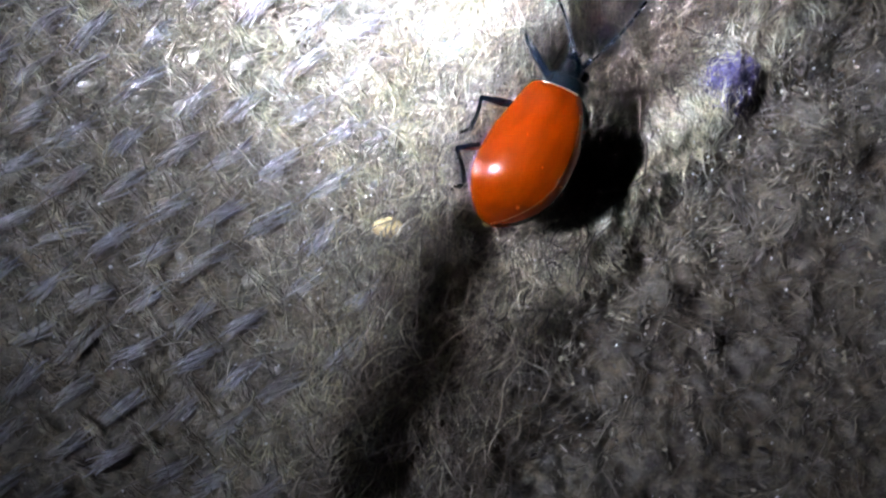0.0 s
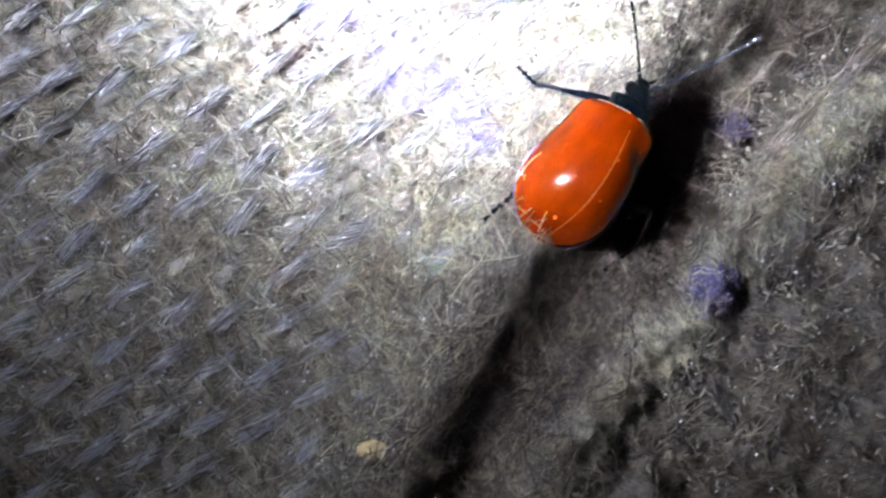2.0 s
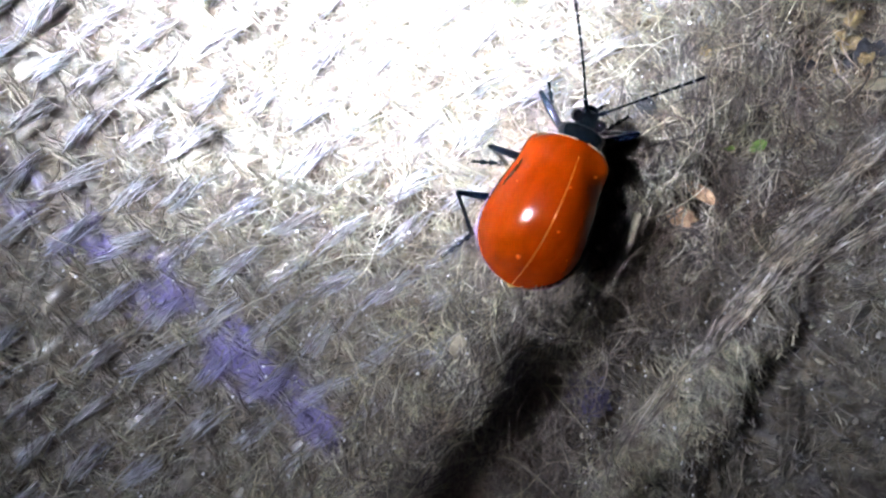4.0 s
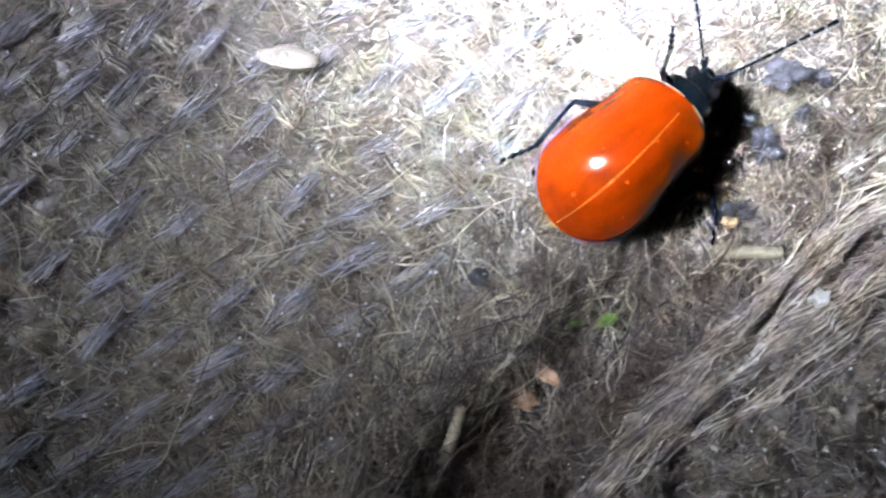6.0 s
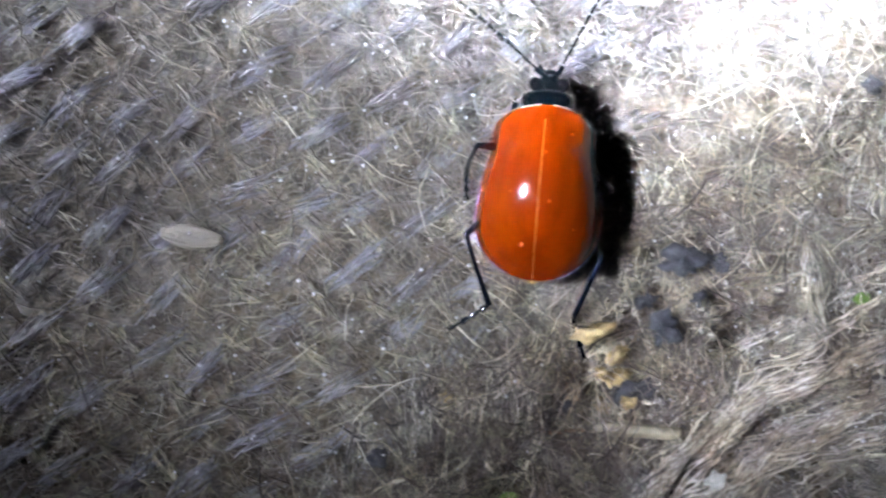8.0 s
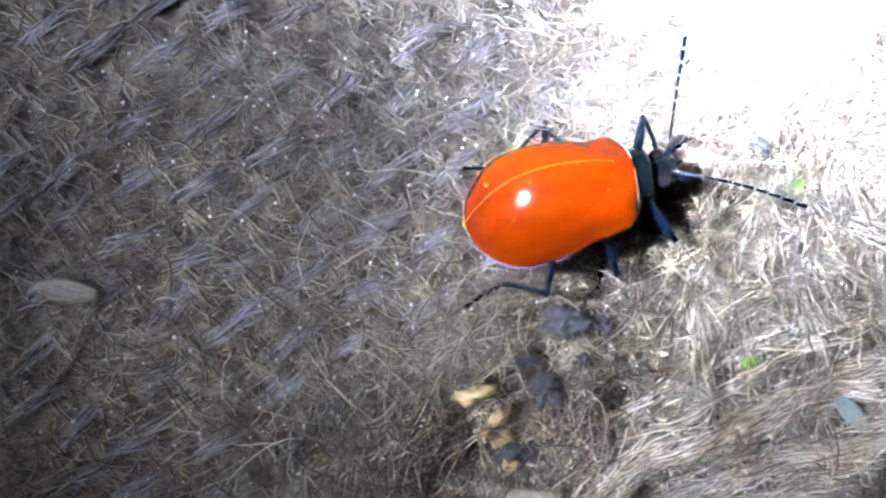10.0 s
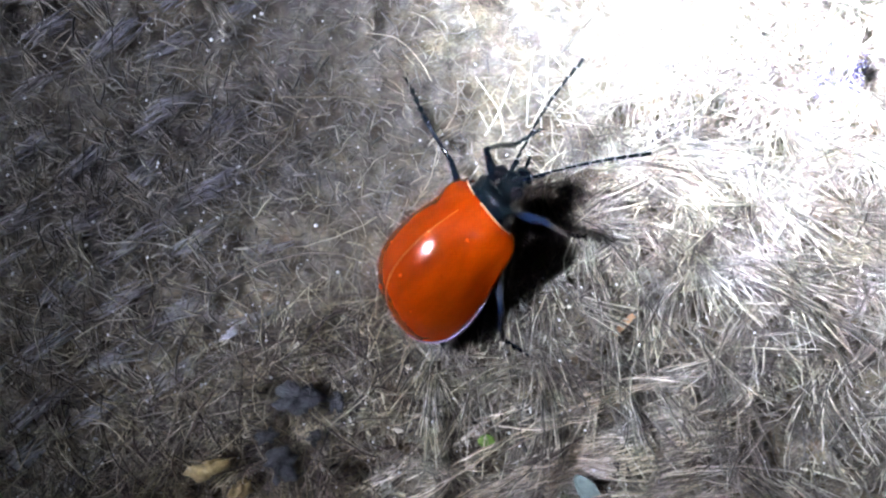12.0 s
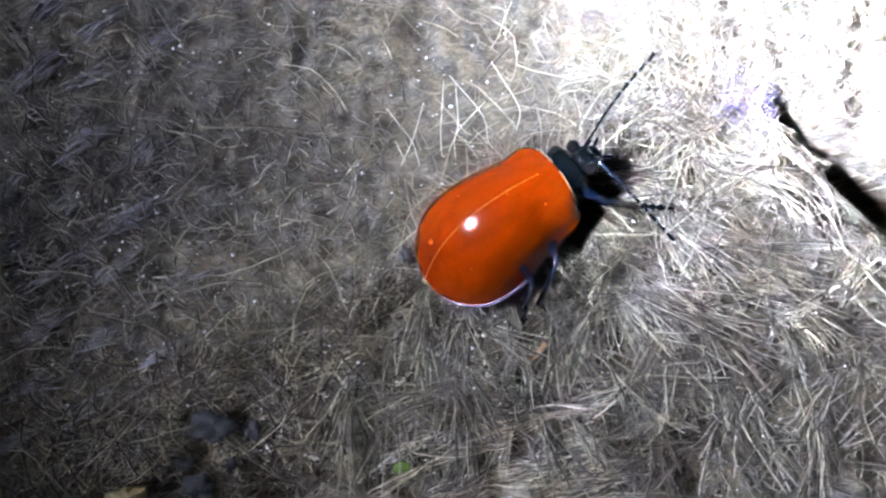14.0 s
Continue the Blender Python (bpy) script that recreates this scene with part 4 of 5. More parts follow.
# seconds, then knee, ankle and claw in the beetle's space (mm)
LEG_ROWS = {
    'left_front': [
        (0, -2, 4.5, -0, -0.8, 5.2, -2, 0.6, 5, -3.1),
        (0.5, -2.5, 4.3, 0.4, -2.5, 5, -1.9, -1.9, 5.4, -3.5),
        (1, -2.8, 3.5, 0.5, -3.8, 2.3, -1.3, -4.7, 2.5, -2.9),
        (1.5, -2.1, 4.9, 0.8, -2.6, 6.9, -0.5, -2.6, 8, -1.9),
        (2, -2.7, 2.5, 0.7, -3.5, 2.2, -1.6, -4.6, 2.6, -3),
        (2.5, -2.4, 4.8, 1.2, -2.5, 5.6, -1.1, -2.4, 6.3, -2.7),
        (3, -2.9, 3.1, 1.1, -3.1, 2.6, -1.2, -3.3, 1.3, -2.4),
        (5.5, -2.8, 2.5, 1, -3.6, 1.4, -0.7, -4.5, 1.8, -1),
        (6, -1.6, 3, 3.4, -1.8, 4.3, 1.4, -2.4, 5.5, 0.1),
        (6.5, -2.4, 2.5, 2.5, -4.2, 1.9, 1, -5.6, 2.6, 0.9),
        (7, -1.5, 3.2, 3.4, -1.6, 3.5, 1, -1.6, 4, -0.3),
        (10.3, 0.2, 5.2, 1.1, -0.5, 6.6, -0.7, -1, 7.6, -1.2),
        (10.5, -1.5, 4.2, 3.2, -2.8, 5.7, 1.9, -4.1, 6.9, 2.1),
        (11.5, -2.9, 3, 1.9, -5, 3.7, 2.6, -6.5, 4.2, 2.8),
        (12, -1.2, 4.6, 3.1, -1.9, 4.8, 0.8, -2.4, 5.8, -0.7),
        (12.5, -0.9, 3.9, 3.5, -1.5, 4.2, 1.1, -2.1, 4.5, -0.5),
    ],
    'left_middle': [
        (0, -3.4, 0.8, 0.8, -1.8, -0.5, -0.6, -1.1, -1.1, -2.3),
        (0.5, -3.2, 0.3, 1.7, -2.7, -2.1, 0.9, -4.1, -3.1, 0.3),
        (1.5, -3.5, 1.3, 0.7, -2.3, -0.2, -0.8, -3.3, -1, -2.3),
        (2, -2.3, -0.6, 0.8, -2.1, -3, 0.9, -2.6, -4.8, 0.9),
        (2.5, -3.5, 1.3, 1.5, -2.6, -0.6, 0.2, -3, -1, -1.6),
        (3.2, -3.5, 1.4, 0.8, -2.2, 0.2, -0.9, -3.6, -0.8, -1.9),
        (5.5, -2.4, -0.6, 1, -2.1, -3, 1.1, -2.5, -4.9, 1.3),
        (6, -3.1, 0.1, 1, -2.9, -2.3, 0.8, -3.4, -3.7, -0),
        (6.5, -2.6, -0.4, 1.6, -3, -2.5, 0.8, -3, -3.1, 0.8),
        (7, -3.3, 1.9, 0.1, -2.9, 1.2, 0.2, -2.6, 0.5, 0),
        (8, -2.7, 1.2, 3, -3.3, 0.3, 0.8, -3.3, -0.5, 0.2),
        (11, -2.3, -0.3, 2.3, -2.8, -1.6, 2, -2.4, -1.5, 1.6),
        (12, -3.4, 2.4, 1.5, -5.5, 2.8, 2, -6.9, 3.3, 2.5),
        (12.5, -1.9, 2.7, 3.1, -2.7, 2.1, 0.9, -2.7, 1.9, 0.5),
        (13.5, -1.6, 2.6, 3.2, -3, 1.1, 1.9, -4.7, 0.8, 1.6),
    ],
    'left_hind': [
        (0, -3.9, -1.8, 1.4, -1.2, -3, 0.3, -1.1, -4, -1.5),
        (1, -3.5, -2, 2.2, -2.7, -4.8, 1.2, -3.6, -6, -0.3),
        (1.5, -3.7, -1.1, 2.6, -3, -1.7, -0.4, -2.6, -1.8, -2.4),
        (2.5, -2.9, -2.2, 2.9, -3.6, -3, -0, -4, -3.3, -2),
        (3, -3.5, -1.9, 2.3, -2.3, -4.3, 0.8, -3.1, -5.8, -0.6),
        (3.2, -2.9, -2.8, 0.9, -2, -5.6, -0.1, -3.3, -7.1, -0.8),
        (7, -3.8, -1.7, 0.5, -1.8, -3.9, 0.3, -2.9, -5.2, 0.4),
        (7.5, -3.1, -1.2, 3.2, -1.4, -3.7, 3, -3, -5, 3.5),
        (8, -2.9, -2.5, 2.5, -1.7, -5.3, 2.2, -3.4, -6.6, 2),
        (8.2, -2.8, -2.6, 2.4, -1.8, -5.6, 2.2, -3.2, -7.1, 2.2),
        (10.3, -1.3, -3.4, 1.7, -0.6, -4.8, 1.2, -0.7, -6.5, 1.4),
        (10.5, -1.9, -3.2, 2, -1.7, -5.6, 1.8, -2.7, -7.2, 2.4),
        (11, 0.3, -3, 1.1, 1.2, -5, 0.7, 1.9, -5.4, 0.3),
        (11.5, 0.2, -3, 1.6, 0.9, -5.3, 1.9, 1, -6, 1.9),
        (12.5, -2.3, -2.1, 3.3, -1.2, -3.9, 1.5, -2.3, -5, 2.2),
        (13, -2.8, -2.9, 1.5, -1.5, -5.5, 1.5, -2.8, -6.7, 2.1),
    ],
    'right_front': [
        (6.5, 2.4, 3.5, 2.8, 2.7, 4.9, 0.9, 4.2, 6, 1),
        (7, 1.7, 3.3, 3.3, 2.5, 3.8, 1.1, 1.9, 3.5, -0.6),
        (7.5, 2.7, 2.3, 1.3, 4.2, 1.1, -0.3, 5.5, 1.4, -1),
        (10.3, 2.4, 4.1, 2.6, 2.4, 5.3, 0.5, 3.2, 6.4, -0.7),
        (10.5, 2.2, 3.5, 3, 2.3, 4, 0.7, 2.8, 4.1, -1.1),
        (11, 2.3, 3.2, 2.9, 2.9, 5, 1.4, 3.3, 5.7, -0.3),
        (11.5, 2.6, 4.3, 1.9, 2.1, 4.5, -0.5, 2.2, 5.8, -1.6),
        (12, 2.5, 4.4, 2.2, 2.2, 3.9, -0.1, 2.1, 3.9, -1.9),
        (12.5, 2.9, 2.9, 1.6, 2.8, 2.6, -0.7, 3.1, 2.5, -2.3),
        (13, 2.8, 4.1, 1.7, 3.3, 5.4, -0.2, 4.3, 6.3, -1.4),
        (13.5, 2.6, 4.1, 2.3, 3.2, 5.8, 0.6, 4.1, 6.7, -0.6),
        (14, 2.3, 3.7, 2.8, 2.7, 4.8, 0.8, 3.4, 6, -0.4),
    ],
    'right_middle': [
        (6, 2.9, 2.5, -0.1, 4.7, 1.4, 0.1, 5.4, 0.8, 0.1),
        (8, 3, -0, 1.1, 3.1, -0, -0.5, 3.8, -0.7, -0.8),
        (8.2, 3, -0, 1.1, 3, -2.5, 0.8, 2.7, -3.7, -0.6),
        (10.3, 3.5, 1.3, 1.8, 3.4, -0.3, -0.1, 4.3, -0.5, -1.7),
        (10.5, 2, 0.8, -0.9, 2.9, 0.6, -1.2, 3.6, 0.6, -1.6),
        (11, 3.5, 1.9, 1.7, 3.5, 0.7, -0.5, 4.8, 1.3, -1.7),
        (11.5, 3.5, 1.6, 1, 3.7, -0, -0.9, 4.5, -0.1, -2.6),
        (12, 3.1, 0.1, 1, 3.2, -1.6, -0.9, 4, -1.6, -2),
        (12.5, 3.2, 2.6, 1.5, 4.8, 1.9, -0.3, 6.2, 2.6, -1.4),
        (13, 3.5, 1.8, 1.8, 3.9, 0.5, -0.3, 4.7, 0.6, -2),
        (13.5, 3.1, 1.8, 2.6, 2.9, 0.3, 0.7, 4, -0, -0.8),
        (14, 3.1, 0.7, 2.4, 3.5, -0.9, 0.5, 3.9, -0.7, -1.4),
    ],
    'right_hind': [
        (0.5, 2.5, -2.7, 2.5, 3.8, -4.8, 0.5, 3.5, -5.7, 0.2),
        (2, 4.1, -0, 1.7, 5.5, -1.9, -0.3, 5.4, -2.6, -0.6),
        (2.5, 3.5, -1.9, -0, 4.2, -3.1, -0.9, 4.3, -4.1, -1),
        (3, 4.1, -0.1, 0.5, 4.3, -2.4, -1.4, 4.1, -3.2, -1.6),
        (5.5, 3, -2.8, 1.1, 1.2, -5.3, 0.9, 2.2, -6.9, 1.1),
        (6, 1.6, -3.4, 1.1, 2.1, -4.1, 0.5, 2.4, -5.3, 0.5),
        (6.5, 2.6, -3, 0.9, 1.8, -5.8, 0, 2.3, -7.8, -0.1),
        (7, 3.4, -0.7, 3.1, 3.3, -3.3, 1.5, 4, -4.5, -0.1),
        (7.5, 3, -1.8, 3.1, 3.4, -3.2, 0.4, 2.9, -5.2, 0.8),
        (8, 2.8, -3, 1.1, 1.9, -5.6, -0.2, 2.6, -7.4, -1),
        (10.3, 3.9, -0.4, 2.4, 2.8, -2.4, 0.2, 3.9, -2.9, -1.5),
        (10.5, 3.3, -0.7, 3.2, 3.8, -2, 0.5, 4.1, -2.3, -1.1),
        (11, 3.3, -1.8, 2.7, 2.1, -3.2, 0.2, 2.1, -3.5, -0.4),
        (12.5, 3.6, -1.2, 2.7, 3.1, -3.5, 0.6, 4.7, -4.4, -0.5),
        (13, 3.4, -1.8, 2.7, 3.1, -4.2, 0.8, 4, -5.6, -0.5),
        (13.5, 3.1, -1.6, 3, 3.9, -3.9, 1.1, 4.3, -6, 1.5),
        (14, 3.3, -0.4, 3.2, 3.1, -1.4, 0.2, 4, -2.6, -1.2),
    ],
}
# seconds, heading and rise in the beetle's space (degrees)
FEELERS = {
    'left': [(0, 133, -32), (0.5, 127, -11), (1, 137, 17), (1.5, 123, -5), (2, 136, -1), (2.5, 133, 3), (3, 124, 12), (5.5, 130, 4), (6, 150, 9), (6.5, 173, 27), (7, 167, 40), (7.5, 166, 41), (8, 148, 24), (8.2, 100, 57), (10.3, 154, 60), (10.5, 110, 32), (11, 120, 45), (11.5, 123, 35), (12, 111, -16), (12.5, 96, 46), (13, 80, 45), (13.5, 108, 36), (14, 87, 45)],
    'right': [(0, 112, 32), (0.5, 68, 47), (1, 44, 10), (1.5, 37, 22), (2, 68, 36), (2.5, 78, 57), (3, 57, 53), (5.5, 40, 35), (6, 75, 45), (6.5, 62, -10), (7, 69, -5), (7.5, 75, 29), (8, 64, 14), (8.2, 29, 28), (10.3, 55, -1), (10.5, 19, 13), (11, 41, 18), (11.5, 39, -8), (12, 66, -38), (12.5, 31, -23), (13, 30, 8), (13.5, 33, 10), (14, 2, 14)],
}
# ---- the beetle ----
# the lilac paints the torch's glint onto the black lower rim
MAT_RIM = plain_material("rim_painted_glint", (0.20, 0.16, 0.25), 0.18, 0.4, 0.9, 1.0)
MAT_DROP = plain_material("orange_droplet", (0.19, 0.034, 0.004), 0.06, 0.0, 1.0)
MAT_EDGE = plain_material("pale_margin", (0.16, 0.13, 0.11), 0.5)
MAT_TIP = plain_material("yellow_tip", (0.16, 0.11, 0.02), 0.4)
MAT_SEAM = plain_material("orange_seam", (0.098, 0.0145, 0.001), 0.3, 0.0, 0.6)
HALF_S = [0.0, 0.015, 0.04, 0.08, 0.12, 0.17, 0.22, 0.30, 0.38, 0.46, 0.55, 0.63, 0.70, 0.76, 0.82, 0.87, 0.915, 0.95, 0.98, 1.0]
HALF_W = [1.56, 1.82, 1.98, 2.05, 2.06, 2.08, 2.13, 2.27, 2.40, 2.48, 2.54, 2.55, 2.50, 2.39, 2.18, 1.93, 1.61, 1.26, 0.82, 0.17]
FRONT_Y, SHELL_LONG = 3.05, 7.2


def shell_point(s, a, side, inset=0.0):
    """A place on a wing case: s from front to tip, a from the seam (0) to the rim (1)."""
    w = np.interp(s, HALF_S, HALF_W) - inset
    rim = 1.75 - 0.35 * math.sin(math.pi * min(1, s * 1.1))
    h = 4.35 - (1.3 * ((0.48 - s) / 0.48) ** 2 if s < 0.48 else 2.6 * ((s - 0.48) / 0.52) ** 2.2) - inset - rim
    th = a * math.pi / 2
    e = 2 / 2.0
    x, z = w * math.sin(th) ** e, rim + max(h, 0.05) * math.cos(th) ** e
    if not inset:
        z += 0.19 * math.exp(-(((s - 0.07) / 0.07) ** 2 + ((x - 1.55) / 0.4) ** 2))
        z -= 0.05 * math.exp(-(((s - 0.05) / 0.09) ** 2 + ((x - 0.8) / 0.35) ** 2))
        z -= 0.17 * math.exp(-(((s - 0.20) / 0.06) ** 2 + ((x - 1.1) / 0.6) ** 2))
        x += 0.13 * smooth(a, 0.88, 1.0)
    arc = 0.32 * (x / 2) ** 2 * (1 - s)
    return (side * (0.001 + x), FRONT_Y - SHELL_LONG * s - arc, z)


def wing_case(side):
    bm = bmesh.new()
    na, ns = 30, 48
    ss = [0.5 * (1 - math.cos(math.pi * i / ns)) for i in range(ns + 1)]
    outer = [[bm.verts.new(shell_point(s, (j / na) ** 1.45, side)) for j in range(na + 1)] for s in ss]
    inner = [[bm.verts.new(shell_point(s, (j / na) ** 1.45, side, 0.13)) for j in range(na + 1)] for s in ss]
    for i in range(ns):
        for j in range(na):
            bm.faces.new((outer[i][j], outer[i][j + 1], outer[i + 1][j + 1], outer[i + 1][j]))
            bm.faces.new((inner[i][j], inner[i + 1][j], inner[i + 1][j + 1], inner[i][j + 1]))
        bm.faces.new((outer[i][na], outer[i + 1][na], inner[i + 1][na], inner[i][na]))
    for j in range(na):
        for i in (0, ns):
            bm.faces.new((outer[i][j], inner[i][j], inner[i][j + 1], outer[i][j + 1]))
    bmesh.ops.recalc_face_normals(bm, faces=bm.faces)
    return bm


def edge_line(side, stations, radius, out=0.0, at=1.0):
    """A thin bead that follows the wing case at a part of its width."""
    bm = bmesh.new()
    rings = []
    pts = [Vector(shell_point(s, at, side)) + Vector((side * out, 0, 0)) for s in stations]
    for i, p in enumerate(pts):
        t = (pts[min(i + 1, len(pts) - 1)] - pts[max(i - 1, 0)]).normalized()
        u = t.cross(Vector((0, 0, 1))).normalized()
        w = u.cross(t)
        k = radius * (0.35 + 0.65 * math.sin(math.pi * (0.08 + 0.84 * i / (len(pts) - 1))))
        rings.append([p + k * (math.cos(a) * u + math.sin(a) * w) for a in [2 * math.pi * j / 6 for j in range(6)]])
    loft(bm, rings)
    bmesh.ops.recalc_face_normals(bm, faces=bm.faces)
    return bm


LEG_SIZE = {"front": (2.2, 2.4, 1.8), "middle": (2.4, 2.5, 1.9), "hind": (2.9, 3.1, 2.1)}
HIPS = {"front": (0.75, 3.3, 1.35), "middle": (1.15, 1.5, 1.2), "hind": (1.25, -0.5, 1.15)}
# knee, ankle and claw of a leg drawn in under the body
TUCKED = {"front": ((1.6, 1.5, 0.9), (1.5, 3.2, 0.5), (1.3, 1.6, 0.3)), "middle": ((2.1, -0.5, 0.9), (1.8, 1.8, 0.5), (1.6, 0.0, 0.3)), "hind": ((2.0, -2.9, 0.9), (1.5, -0.2, 0.5), (1.5, -2.2, 0.3))}
STANCE = {"front": (2.2, 5.6), "middle": (4.0, 0.6), "hind": (3.4, -4.4)}


def femur_mesh(length):
    bm = bmesh.new()
    lathe_x(bm, [(-0.15, 0.08), (0, 0.13), (0.25 * length, 0.19), (0.55 * length, 0.21), (0.85 * length, 0.15), (length, 0.13), (length + 0.08, 0.05)], 10)
    return bm


def tibia_mesh(length):
    bm = bmesh.new()
    lathe_x(bm, [(-0.06, 0.05), (0, 0.12), (0.15 * length, 0.10, 0, 0.04), (0.5 * length, 0.105, 0, 0.10), (0.85 * length, 0.13, 0, 0.04), (length, 0.15), (length + 0.05, 0.06)], 9)
    return bm


def tarsus_mesh(length):
    bm = bmesh.new()
    u = length / 4.4
    for k in range(3):
        lathe_x(bm, [(k * u, 0.06), (k * u + 0.35 * u, 0.11), (k * u + 0.8 * u, 0.165), (k * u + 0.98 * u, 0.08)], 8, flat=0.6)
    lathe_x(bm, [(3 * u, 0.06), (3.6 * u, 0.08), (4.1 * u, 0.10), (4.2 * u, 0.04)], 7)
    for s in (-1, 1):
        lathe_x(bm, [(4.1 * u, 0.04, s * 0.04, 0), (4.4 * u, 0.03, s * 0.14, -0.02), (4.6 * u, 0.01, s * 0.15, -0.10)], 5)
    return bm


def antenna_mesh(length=5.25):
    """Eleven lozenge joints along +X with pale rings between them."""
    bm = bmesh.new()
    x, sag = 0.0, 0.0
    for k in range(11):
        u = length * (0.10 if k == 0 else 0.05 if k == 1 else 0.0944)
        r = 0.12 if k == 0 else 0.055 + 0.003 * k
        sag = 0.35 * math.sin(math.pi * min(1, x / length))
        lathe_x(bm, [(x - 0.02, 0.06, 0, sag), (x + 0.2 * u, 0.85 * r, 0, sag), (x + 0.8 * u, r, 0, sag), (x + 0.98 * u, 0.065, 0, sag)], 8)
        lathe_x(bm, [(x + 0.86 * u, 0.05, 0, sag), (x + 0.90 * u, r + 0.006, 0, sag), (x + 0.98 * u, 0.08, 0, sag), (x + 1.04 * u, 0.05, 0, sag)], 7, index=1)
        x += u
    return bm


def toward(origin, aim, ref=(0, 0, 1)):
    """A pose at origin whose x points at aim and whose z leans to ref."""
    x = (Vector(aim) - Vector(origin)).normalized()
    y = Vector(ref).cross(x)
    y = y.normalized() if y.length > 1e-4 else Vector((0, 1, 0))
    z = x.cross(y)
    m = Matrix((x, y, z)).transposed().to_4x4()
    m.translation = Vector(origin) * MM
    return m


def leg_at_rest(side, kind, t, body):
    """Knee, ankle and claw of a leg that walks under the body, the claw on the cloth."""
    f, u, r = LEG_SIZE[kind]
    hip = Vector((side * HIPS[kind][0], HIPS[kind][1], HIPS[kind][2]))
    odd = (kind == "middle") ^ (side > 0)
    x, y = STANCE[kind]
    spot = body @ (MM * Vector((side * x, y + 0.8 * math.sin(2 * math.pi * t / 0.9 + (math.pi if odd else 0.0)), 0.5)))
    spot.z = MM * (float(height(spot.x / MM, spot.y / MM)) + 0.35)
    claw = (body.inverted() @ spot) / MM
    flat = Vector((claw.x - hip.x, claw.y - hip.y, 0)).normalized()
    ankle = claw - 0.9 * r * flat + Vector((0, 0, 0.3))
    reach = ankle - hip
    far = min(max(reach.length, abs(f - u) + 0.5), (f + u) * 0.985)
    way = reach.normalized()
    along = (f * f - u * u + far * far) / (2 * far)
    rise = math.sqrt(max(f * f - along * along, 0.0))
    up = Vector((side * 0.5, 0.3, 0.5)) if kind == "front" else Vector((side * 1.0, 0, 0.35))
    up = (up - way * up.dot(way)).normalized()
    return hip + way * along + up * rise, hip + way * far, claw


def leg_poses(side, kind, knee, ankle, claw):
    """Femur in the beetle's space, tibia and tarsus in the femur's."""
    f, u, r = LEG_SIZE[kind]
    hip = Vector((side * HIPS[kind][0], HIPS[kind][1], HIPS[kind][2]))
    a = toward(hip, knee, (0.3 * side, 0.2, 1))
    k = hip + (Vector(knee) - hip).normalized() * f
    b = toward(k, ankle, (0.3 * side, 0.2, 1))
    n = k + (Vector(ankle) - k).normalized() * u
    c = toward(n, claw, (0.3 * side, 0.2, 1))
    return a, a.inverted() @ b, a.inverted() @ c


def between(p, q, w):
    return Matrix.LocRotScale(p.translation.lerp(q.translation, w), p.to_quaternion().slerp(q.to_quaternion(), w), None)


def leg_walk(word, side, kind, times, bodies):
    """Rows for the three pieces of a leg, a tenth of a second or so apart, jointed all the way."""
    given = {row[0]: row[1:] for row in LEG_ROWS[f"{word}_{kind}"]}
    keys = []
    for t in times:
        if t in given:
            g = given[t]
            spots = Vector(g[0:3]), Vector(g[3:6]), Vector(g[6:9])
        elif 3.2 < t < 5.3 or 8.2 < t < 10.3:
            spots = leg_at_rest(side, kind, t, bodies[t])
        else:
            spots = [Vector((side * x, y, z)) for x, y, z in TUCKED[kind]]
        keys.append((t, leg_poses(side, kind, *spots)))
    rows = []
    end = Vector((MM * LEG_SIZE[kind][1], 0, 0))
    for (t, p), (s, q) in zip(keys, keys[1:]):
        n = max(2, math.ceil((s - t) / 0.13))
        for i in range(n):
            w = i / n
            w = w * w * (3 - 2 * w)
            a, b, c = (between(x, y, w) for x, y in zip(p, q))
            c.translation = b @ end
            rows.append((t + (s - t) * i / n, (a, b, c)))
    return rows + [keys[-1]]


